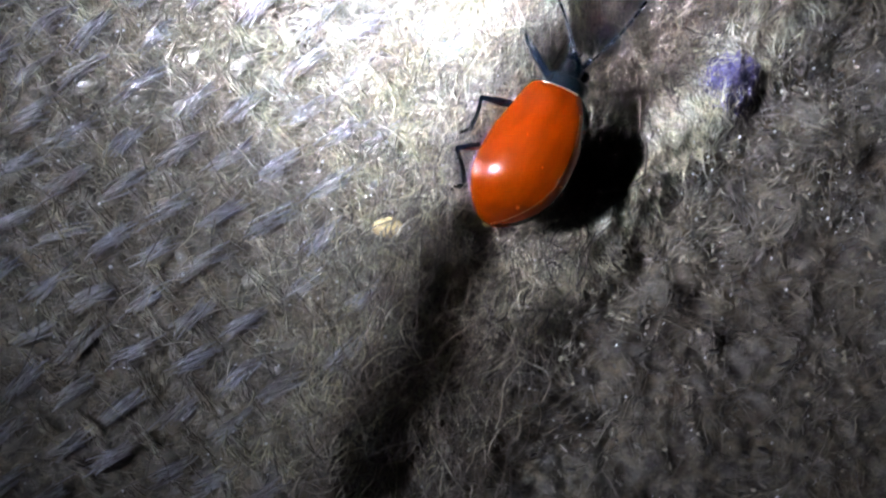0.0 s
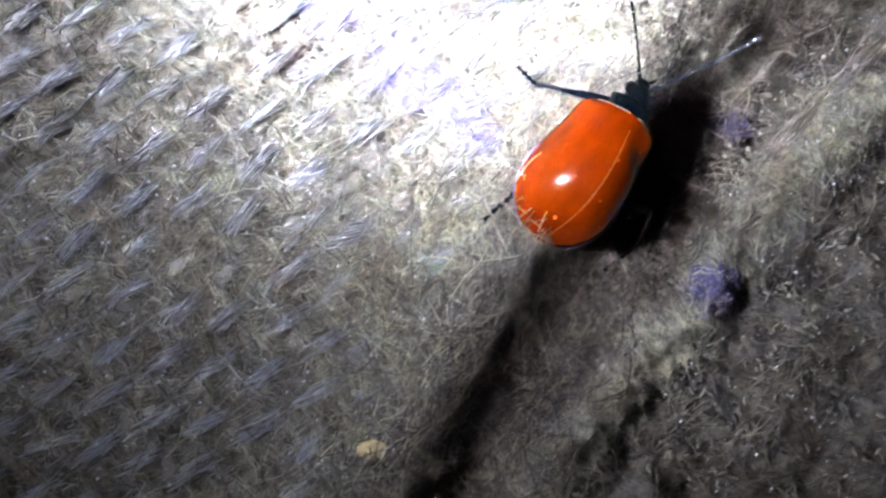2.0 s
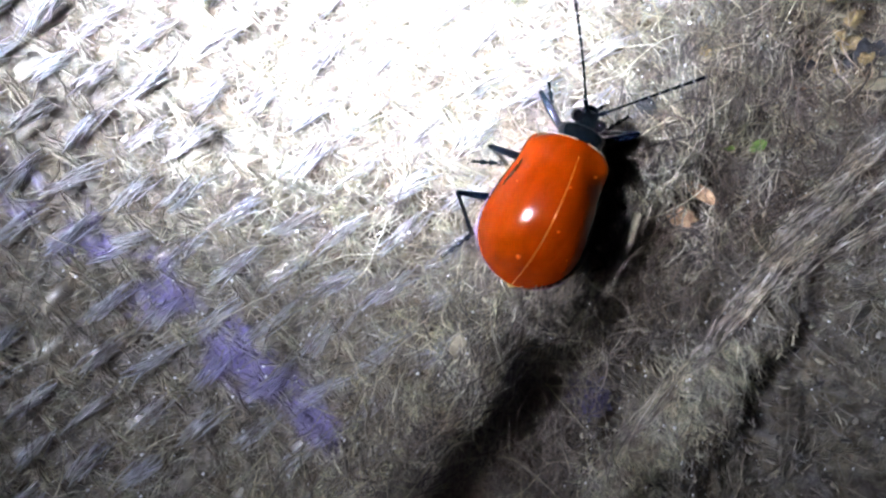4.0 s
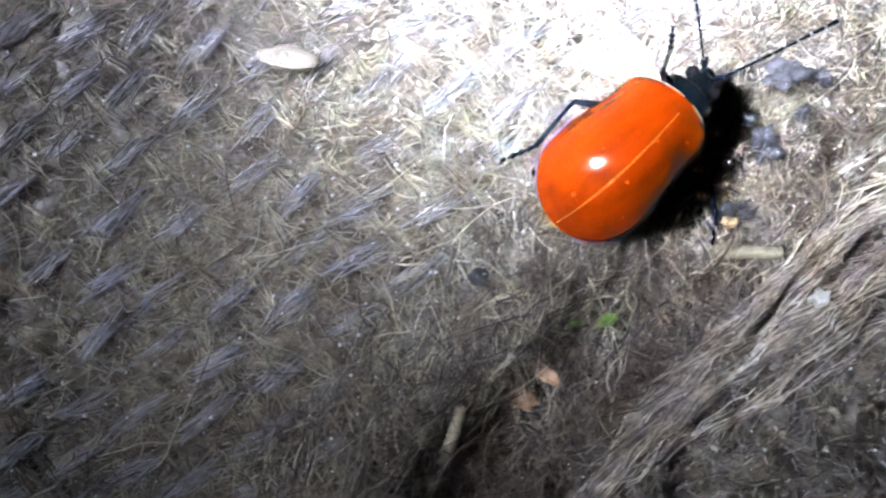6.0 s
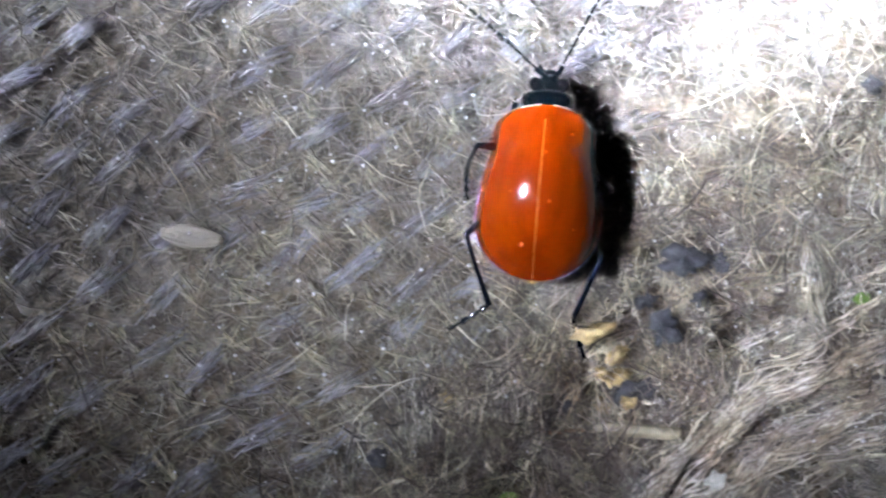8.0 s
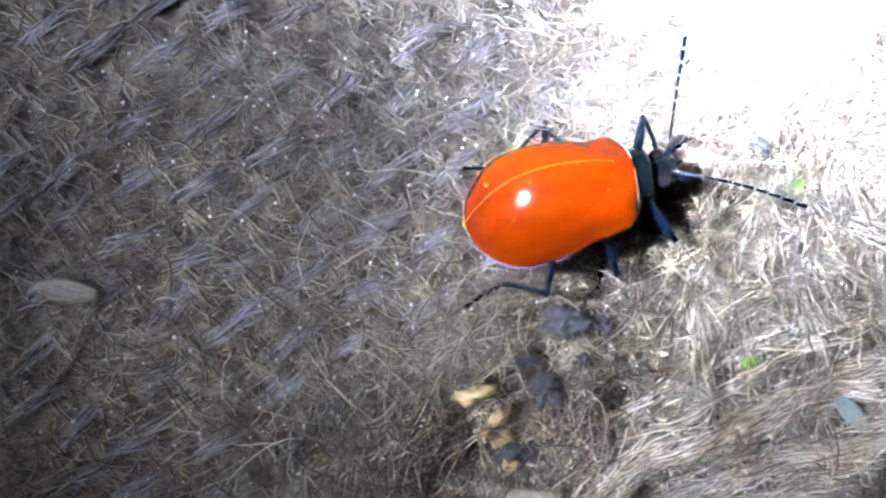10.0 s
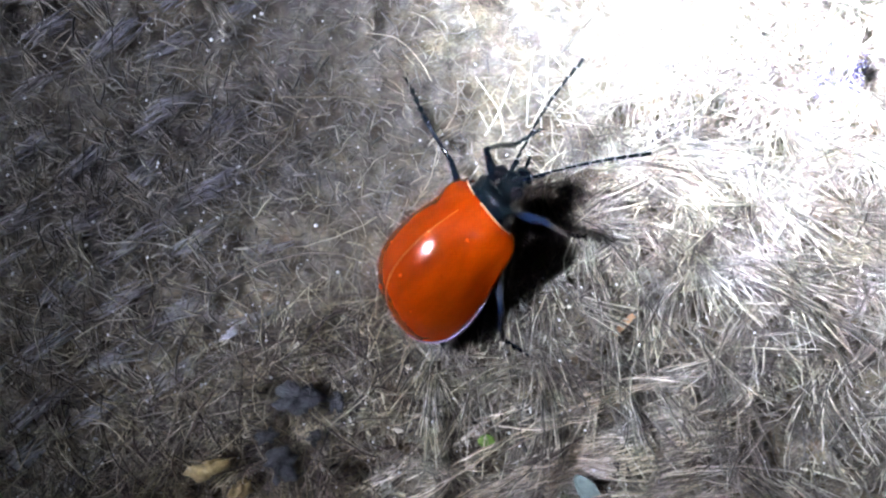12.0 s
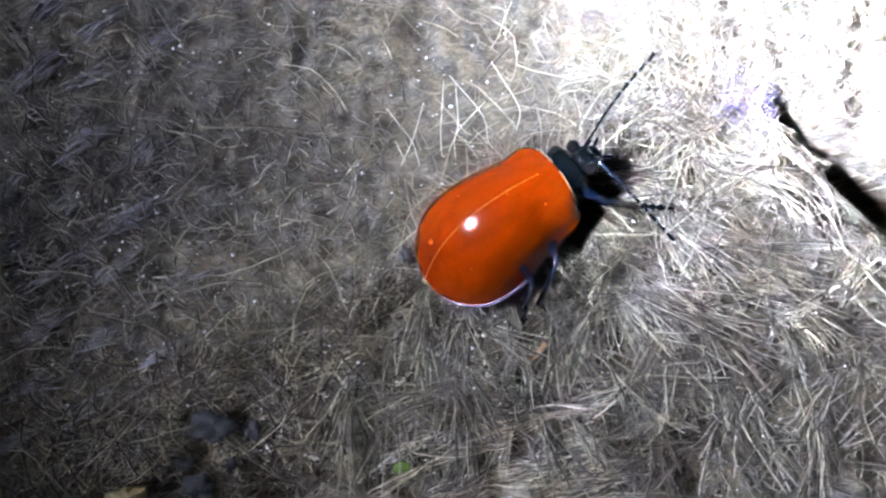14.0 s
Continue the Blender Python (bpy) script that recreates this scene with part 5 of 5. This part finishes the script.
def beetle():
    bug = tagged(new("beetle"), "glossy orange-red leaf beetle with a black head and legs", "beetle")
    for side in (-1, 1):
        case = part("elytron", wing_case(side), MAT_SHELL, bug, "glossy orange-red wing case")
        part("rim", edge_line(side, [0.40 + 0.575 * i / 24 for i in range(25)], 0.055, 0.0), MAT_RIM, case, "lower rim bead with its lilac glint put into the colour")
        part("suture", edge_line(side, [0.10 + 0.89 * i / 24 for i in range(25)], 0.014, 0.0, 0.006), MAT_SEAM, case, "pale orange seam")
        bm = bmesh.new()
        path = [Vector(shell_point(0.0, 0.10 + 0.8 * j / 12, side)) for j in range(13)]
        loft(bm, [[p + Vector((0, 0.035 * math.cos(q), 0.035 * math.sin(q))) for q in [2 * math.pi * i / 6 for i in range(6)]] for p in path])
        bmesh.ops.recalc_face_normals(bm, faces=bm.faces)
        part("front_edge", bm, MAT_EDGE, case, "pale front margin")
        spots = [(0.81, 0.16, 0.13), (0.52, 0.30, 0.05), (0.36, 0.62, 0.04)] if side < 0 else [(0.30, 0.03, 0.075), (0.57, 0.11, 0.085), (0.16, 0.36, 0.08), (0.70, 0.40, 0.045)]
        for s, a, r in spots:
            bm = bmesh.new()
            x, y, z = shell_point(s, a, side)
            blob(bm, (x, y, z + 0.2 * r), (r, r, 0.75 * r), 2, 10, 8)
            part("droplet", bm, MAT_DROP, case, "tiny clear water droplet")
    bm = bmesh.new()
    blob(bm, (0, -0.55, 1.65), (2.15, 3.3, 0.95), 2.3, 24, 12)
    part("abdomen", bm, MAT_BLACK, bug, "black underside")
    bm = bmesh.new()
    blob(bm, (0, -4.14, 1.62), (0.22, 0.15, 0.10), 2, 12, 8)
    part("tail_tip", bm, MAT_TIP, bug, "yellowish tip of the abdomen")
    bm = bmesh.new()
    rings = []
    for s, w, h in ((0, 0.98, 0.80), (0.05, 1.10, 0.92), (0.12, 1.12, 0.95), (0.2, 1.04, 0.92), (0.45, 0.96, 0.92), (0.65, 1.0, 0.90), (0.8, 1.04, 0.86), (0.9, 0.98, 0.80), (1.0, 0.72, 0.62)):
        y = 2.72 + 1.12 * s
        rings.append([(1.1 * w * math.copysign(abs(math.cos(a)) ** 0.8, math.cos(a)), y - 0.12 * math.cos(a) ** 2, 2.0 + h * math.copysign(abs(math.sin(a)) ** 0.85, math.sin(a))) for a in [2 * math.pi * i / 28 for i in range(28)]])
    loft(bm, rings)
    bmesh.ops.recalc_face_normals(bm, faces=bm.faces)
    part("pronotum", bm, MAT_BLACK, bug, "black glossy neck shield")
    bm = bmesh.new()
    bm.verts.ensure_lookup_table()
    loft(bm, [[(0.34 * k * math.cos(a), 2.98 + 0.3 * k * math.sin(a) - 0.15, 2.98 + 0.10 * (1 - k)) for a in [2 * math.pi * i / 12 for i in range(12)]] for k in (1.0, 0.6, 0.15)])
    part("scutellum", bm, MAT_BLACK, bug, "small black shield between the wing cases")
    bm = bmesh.new()
    blob(bm, (0, 4.12, 1.80), (0.56, 0.56, 0.58), 2.2, 20, 12)
    for side in (-1, 1):
        blob(bm, (side * 0.2, 4.42, 2.18), (0.17, 0.2, 0.14), 2, 10, 6)
    blob(bm, (0, 4.60, 1.6), (0.40, 0.34, 0.34), 2.5, 14, 8)
    head = part("head", bm, MAT_BLACK, bug, "black glossy head")
    for side in (-1, 1):
        bm = bmesh.new()
        blob(bm, (side * 0.62, 4.16, 2.12), (0.27, 0.30, 0.30), 2, 16, 10)
        part("eye", bm, MAT_EYE, head)
        bm = bmesh.new()
        lathe_x(bm, [(0, 0.06), (0.2, 0.09), (0.45, 0.07), (0.5, 0.03)], 7)
        bmesh.ops.transform(bm, matrix=pose(side * 0.28, 4.85, 1.5, 0, 15, 90 - side * 35), verts=bm.verts)
        part("palp", bm, MAT_LEG, head)
    parts = {}
    for side, word in ((-1, "left"), (1, "right")):
        parts[f"{word}_feeler"] = part("antenna", antenna_mesh(), [MAT_LEG, MAT_JOINT], bug, "black jointed antenna")
        for kind in ("front", "middle", "hind"):
            f, t, r = LEG_SIZE[kind]
            leg = part("leg", femur_mesh(f), MAT_LEG, bug, "blue-black glossy leg")
            parts[f"{word}_{kind}"] = (leg, part("tibia", tibia_mesh(t), MAT_LEG, leg), part("tarsus", tarsus_mesh(r), MAT_LEG, leg))
    return bug, parts


# ---- the torch ----
def torch():
    lamp = tagged(new("pocket_torch"), "black metal pocket torch, switched on", "torch")
    metal = plain_material("black_metal", (0.01, 0.01, 0.011), 0.4, 0.6)
    bm = bmesh.new()
    n = 40
    profile = [(3.2, 0.0), (16.0, 0.0), (18.0, 1.5), (18.0, 201.0), (14.0, 208.0), (14.0, 264.0), (0.2, 264.0), (0.2, 202.0), (17.0, 202.0), (17.0, 2.0), (3.2, 2.0), (3.2, 0.0)]
    loft(bm, [[(r * math.cos(2 * math.pi * i / n), r * math.sin(2 * math.pi * i / n), z) for i in range(n)] for r, z in profile], caps=False)
    bmesh.ops.recalc_face_normals(bm, faces=bm.faces)
    part("barrel", bm, metal, lamp, "black metal barrel with a small front opening")
    bm = bmesh.new()
    loft(bm, [[(r * math.cos(2 * math.pi * i / n), r * math.sin(2 * math.pi * i / n), z) for i in range(n)] for r, z in ((16.0, 198.0), (16.0, 198.6))])
    part("led_reflector", bm, torch_glow("led_glow", LED_POWER), lamp, "bright white lamp with a fading halo")
    return lamp


# ---- small litter ----
def rest_on(x, y, lift=0.0):
    return float(height(x, y)) + lift


def lump(name, x, y, size, material, label, category, seed, turn=0.0, rough=0.28, lift=0.45, group=""):
    """An irregular grain or chip of the given half sizes."""
    rng = random.Random(seed)
    bm = bmesh.new()
    bmesh.ops.create_icosphere(bm, subdivisions=3, radius=1.0)
    off = Vector((rng.random() * 50, rng.random() * 50, rng.random() * 50))
    for v in bm.verts:
        k = 1 + rough * 2.2 * noise.noise(v.co * 1.3 + off) + rough * 1.3 * noise.noise(v.co * 3.1 + off) + rough * 0.9 * noise.noise(v.co * 6.5 + off)
        v.co = Vector((v.co.x * size[0], v.co.y * size[1], v.co.z * size[2])) * k
    me_ob = part(name, bm, material, None, label)
    me_ob.matrix_basis = pose(MM * x, MM * y, MM * rest_on(x, y, lift), 8 * (rng.random() - 0.5), 8 * (rng.random() - 0.5), turn)
    return tagged(me_ob, label, category, group)


def husk(name, x, y, length, width, material, label, category, seed, turn=0.0, lift=0.5, cup=0.25, tilt=0.0, group=""):
    """A thin cupped scale: a seed husk or a leaf scrap, with a rib and an uneven edge."""
    bm = bmesh.new()
    top, bottom = [], []
    nu, nv = 10, 6
    for i in range(nu + 1):
        s = i / nu
        w = width / 2 * (math.sin(math.pi * (0.06 + 0.88 * s)) ** 0.7) * (1 + 0.18 * noise.noise(Vector((s * 4, seed, 0))))
        row_t, row_b = [], []
        for j in range(nv + 1):
            u = 2 * j / nv - 1
            z = cup * (u * u) * width * 0.5 + 0.10 * length * cup * math.cos(math.pi * (s - 0.5)) + 0.04 * noise.noise(Vector((s * 5, u * 3, seed)))
            z += 0.04 * math.exp(-((u / 0.15) ** 2))
            row_t.append(bm.verts.new((length * (s - 0.5), w * u, z + 0.05)))
            row_b.append(bm.verts.new((length * (s - 0.5), w * u, z - 0.05)))
        top.append(row_t)
        bottom.append(row_b)
    for i in range(nu):
        for j in range(nv):
            bm.faces.new((top[i][j], top[i + 1][j], top[i + 1][j + 1], top[i][j + 1]))
            bm.faces.new((bottom[i][j], bottom[i][j + 1], bottom[i + 1][j + 1], bottom[i + 1][j]))
        for j in (0, nv):
            bm.faces.new((top[i][j], bottom[i][j], bottom[i + 1][j], top[i + 1][j]))
    for j in range(nv):
        for i in (0, nu):
            bm.faces.new((top[i][j], top[i][j + 1], bottom[i][j + 1], bottom[i][j]))
    bmesh.ops.recalc_face_normals(bm, faces=bm.faces)
    ob = part(name, bm, material, None, label)
    ob.matrix_basis = pose(MM * x, MM * y, MM * rest_on(x, y, lift), tilt, tilt * 0.5, turn)
    return tagged(ob, label, category, group)


def stalk(name, points, radius, material, label, category, lift=0.5, flat=0.6, sides=7, group=""):
    """A straw or thread that lies along the given places."""
    pts = np.array(points, float)
    n = 5 * len(pts)
    k = np.linspace(0, len(pts) - 1, n)
    i = np.arange(len(pts))
    x, y = np.interp(k, i, pts[:, 0]), np.interp(k, i, pts[:, 1])
    for _ in range(3):
        x[1:-1], y[1:-1] = (x[:-2] + x[1:-1] + x[2:]) / 3, (y[:-2] + y[1:-1] + y[2:]) / 3
    z = height(x, y)
    for _ in range(6):
        z[1:-1] = (z[:-2] + z[1:-1] + z[2:]) / 3
    z += lift
    if pts.shape[1] > 2:
        z += np.interp(k, i, pts[:, 2])
    r = radius * (0.75 + 0.25 * np.sin(np.pi * (0.1 + 0.8 * k / k[-1])))
    v, q = tube(np.c_[x, y, z], r, sides, flat)
    return tagged(new(name, mesh_arrays(name, v, q, material)), label, category, group)


def litter():
    brown = lump_material("brown_thread", (0.05, 0.038, 0.028), (0.17, 0.13, 0.095), 2.0, 0.6, 0.3)
    straw = lump_material("dry_straw", (0.13, 0.105, 0.06), (0.34, 0.29, 0.19), 2.0, 0.5, 0.3)
    dull = lump_material("dull_husk", (0.050, 0.036, 0.018), (0.108, 0.083, 0.047), 2.0, 0.6, 0.4)
    yellow = lump_material("yellow_husk", (0.13, 0.085, 0.028), (0.48, 0.35, 0.145), 3.0, 0.5, 0.3)
    chip = lump_material("wood_chip", (0.20, 0.10, 0.045), (0.46, 0.29, 0.16), 2.5, 0.6, 0.5)
    soil = lump_material("grey_soil", (0.008, 0.008, 0.010), (0.050, 0.049, 0.058), 3.0, 0.7, 1.0)
    pale = lump_material("pale_grain", (0.32, 0.30, 0.26), (0.58, 0.56, 0.50), 3.0, 0.5, 0.4)
    green = lump_material("green_leaf", (0.04, 0.085, 0.01), (0.14, 0.22, 0.03), 3.0, 0.35, 0.2)
    bluegreen = lump_material("grey_green_leaf", (0.06, 0.085, 0.08), (0.16, 0.20, 0.185), 3.0, 0.4, 0.3)
    # along the fold
    husk("seed_husk", -2.8, 1.0, 1.5, 1.0, yellow, "flat pale yellow husk lying in the fold's hairs", "husk", 1, 5, 0.75, 0.1)
    tuft("fluff", -23.9, 4.5, 1.0, MAT_PALE, 150, 45, "pale fluffed jute fibres standing off the weave")
    lump("grain", 9.2, 4.6, (0.34, 0.28, 0.26), pale, "small pale grain on the rolled edge", "grain", 3)
    lump("grain", 7.7, 15.8, (0.42, 0.36, 0.3), pale, "small pale grain caught in the hairs", "grain", 4)
    stalk("straw", [(13.5, 17.0), (13.8, 18.4)], 0.24, straw, "short yellow straw beside the fold", "straw", 0.6)
    husk("seed_husk", 9.6, 21.1, 1.1, 0.8, straw, "small tan husk in the hairs of the fold", "husk", 5, 60, 0.6)
    stalk("straw", [(17.4, 24.2), (17.9, 25.7), (18.3, 27.2)], 0.28, straw, "split pale straw lying in the hollow", "straw", 1.2)
    lump("wood_chip", 21.1, 27.0, (0.75, 0.5, 0.28), chip, "brown wood chip in the hollow", "wood chip", 6, -10, 0.28, 1.3)
    husk("wood_chip", 22.1, 28.2, 1.9, 0.7, chip, "curved orange-brown bark scrap in the hollow", "wood chip", 7, -35, 1.6)
    husk("leaf_scrap", 24.9, 30.5, 0.95, 0.55, green, "bright green leaf scrap in the hollow", "leaf", 8, 25, 1.1)
    husk("leaf_scrap", 23.4, 30.4, 0.75, 0.3, green, "narrow yellow-green leaf scrap in the hollow", "leaf", 9, 0, 1.1)
    # on the weave
    husk("seed_husk", 11.0, 42.4, 2.8, 1.1, dull, "flat tan seed husk on the weave", "husk", 10, -8, 0.45, 0.15)
    lump("grain", 22.3, 35.2, (0.38, 0.26, 0.2), yellow, "yellow crumb caught in the hairs", "grain", 11)
    lump("soil_crumb", 19.2, 32.5, (0.45, 0.4, 0.35), soil, "dark soil crumb in the hairs", "soil crumb", 12)
    # husks and soil in the hollow
    for k, (x, y, a, b, turn) in enumerate(((28.3, 38.0, 0.85, 0.42, 15), (29.4, 36.9, 0.62, 0.38, 30), (29.6, 35.7, 0.62, 0.40, 35), (28.9, 34.4, 0.48, 0.36, 70), (29.8, 34.7, 0.42, 0.30, 10), (28.7, 36.0, 0.32, 0.26, 60))):
        lump("seed_husk", x + 0.6, y, (0.85 * a, 0.85 * b, 0.26), yellow, "cracked yellow seed husk among soil crumbs", "husk", 20 + k, turn, 0.42, 1.0, "husks in the hollow")
    for k, (x, y, a, b, c) in enumerate(((32.7, 41.1, 1.0, 0.65, 0.5), (34.3, 41.0, 0.55, 0.45, 0.4), (31.9, 38.1, 0.8, 0.7, 0.5), (30.8, 35.1, 0.75, 1.05, 0.6),
                                         (40.9, 48.6, 0.45, 0.4, 0.35), (31.2, 39.3, 0.5, 0.4, 0.35), (33.4, 39.4, 0.4, 0.35, 0.3), (27.6, 34.6, 0.5, 0.4, 0.4))):
        lump("soil_crumb", x, y, (0.68 * a, 0.68 * b, 0.9 * c), soil, "blue-grey soil crumb on the fibres", "soil crumb", 30 + k, 40 * k, 0.62, 1.0, "soil crumbs on the fibres")
    lump("wood_chip", 28.1, 34.9, (0.5, 0.4, 0.3), chip, "red-brown bark crumb in the hollow", "wood chip", 39)
    stalk("straw", [(28.3, 33.6), (30.4, 33.45), (32.6, 33.4)], 0.33, straw, "split pale straw lying across the hollow", "straw", 0.7)
    stalk("straw", [(25.5, 33.4), (28.6, 33.4)], 0.10, chip, "thin dark stalk lying in the hollow", "straw", 0.7)
    lump("grain", 34.1, 31.4, (0.42, 0.36, 0.26), pale, "white grain on the strand bundle", "grain", 40, 0, 0.28, 0.9)
    husk("leaf_scrap", 40.8, 39.3, 0.75, 0.6, green, "tiny bright green leaf scrap", "leaf", 41, 10, 0.6)
    husk("leaf_scrap", 43.0, 47.1, 0.9, 0.6, green, "tiny yellow-green leaf scrap", "leaf", 42, 50, 0.6)
    husk("leaf_scrap", 45.3, 37.1, 1.8, 0.85, bluegreen, "grey-green oval leaf scrap on the strands", "leaf", 43, -50, 0.9)
    # on the frayed end
    stalk("straw", [(46.2, 44.0), (47.0, 44.9)], 0.16, chip, "short orange-brown straw on the frayed hairs", "straw", 0.8)
    tuft("fluff", 51.7, 43.2, 0.85, MAT_PALE, 170, 44, "clump of white fluff on the frayed hairs")
    stalk("straw", [(31.6, 54.1), (34.5, 54.2), (37.4, 53.9)], 0.055, dull, "thin pale straw lying on the weave", "straw", 0.6)
    stalk("thread", [(27.5, 41.2), (29.6, 42.8), (32.0, 43.6), (34.4, 43.4), (35.6, 42.7)], 0.07, brown, "thin brown thread lying in a curve", "thread", 0.65)
    stalk("thread", [(28.8, 45.6), (30.8, 46.8), (33.0, 47.4), (34.6, 47.3)], 0.06, brown, "thin brown curved thread", "thread", 0.6)
    # purple and blue-green fibre tufts
    for k, (x, y, r, c) in enumerate(((14.9, 8.8, 1.4, 560), (16.4, 17.9, 1.0, 240), (55.9, 55.4, 1.3, 90))):
        tuft("purple_tuft", x, y, r, MAT_PURPLE, c, 60 + k, "purple dyed fibre tuft on the padding", "purple tufts")
    tuft("teal_tuft", 0.0, 10.1, 0.6, MAT_TEAL, 60, 70, "faded blue-green fibre tuft on the fold")
    # stray standing hairs
    hair = lump_material("bleached_hair", (0.50, 0.48, 0.42), (0.76, 0.74, 0.68), 1.5, 0.45, 0.2)
    rng = np.random.RandomState(5)
    for k, (x, y) in enumerate(((42.4, 53.0), (42.7, 53.2), (43.0, 52.9), (44.4, 53.6), (40.6, 52.6), (41.4, 52.6), (45.6, 54.0))):
        h = 1.6 + 1.6 * rng.rand()
        stalk("stray_hair", [(x, y, 0), (x + 0.3 * rng.randn(), y + 0.9, 0.5 * h), (x - 0.3 + 0.9 * rng.randn(), y + 2.0 + rng.rand(), h)], 0.019, hair,
              "pale stray hair standing off the fibres", "hair", 0.3, 1.0, 5, "stray hairs by the frayed end")


# ---- motion of the things ----
def motions():
    rows = [(t, pose(MM * x, MM * y, MM * z, rx, ry, rz)) for t, x, y, z, rx, ry, rz in BEETLE_PATH]
    walk(BUG, rows)
    bodies = dict(rows)
    for t, s in ((3.2, 5.3), (8.2, 8.5), (8.5, 8.85), (8.85, 9.3), (9.3, 9.8), (9.8, 10.3)):
        n = 7 if s - t > 1 else 2
        for i in range(1, n):
            bodies[t + (s - t) * i / n] = between(bodies[t], bodies[s], i / n)
    times = sorted(bodies)
    for side, word in ((-1, "left"), (1, "right")):
        walk(BUG_PARTS[f"{word}_feeler"], [(t, pose(MM * side * 0.3, MM * 4.55, MM * 2.15, 0, -rise, turn)) for t, turn, rise in FEELERS[word]])
        for kind in ("front", "middle", "hind"):
            done = leg_walk(word, side, kind, times, bodies)
            for k, piece in enumerate(BUG_PARTS[f"{word}_{kind}"]):
                walk(piece, [(t, some[k]) for t, some in done])
    ox, oy, oz = TORCH_OFFSET
    walk(TORCH, [(t, look((MM * (cx + ox), MM * (cy + oy), MM * oz), (MM * hx, MM * hy, 0))) for t, cx, cy, hx, hy in TORCH_AIM])


ground()
loose_fibres()
strand_bundle()
dust()
litter()
TORCH = torch()
BUG, BUG_PARTS = beetle()
woven_cloth()
motions()
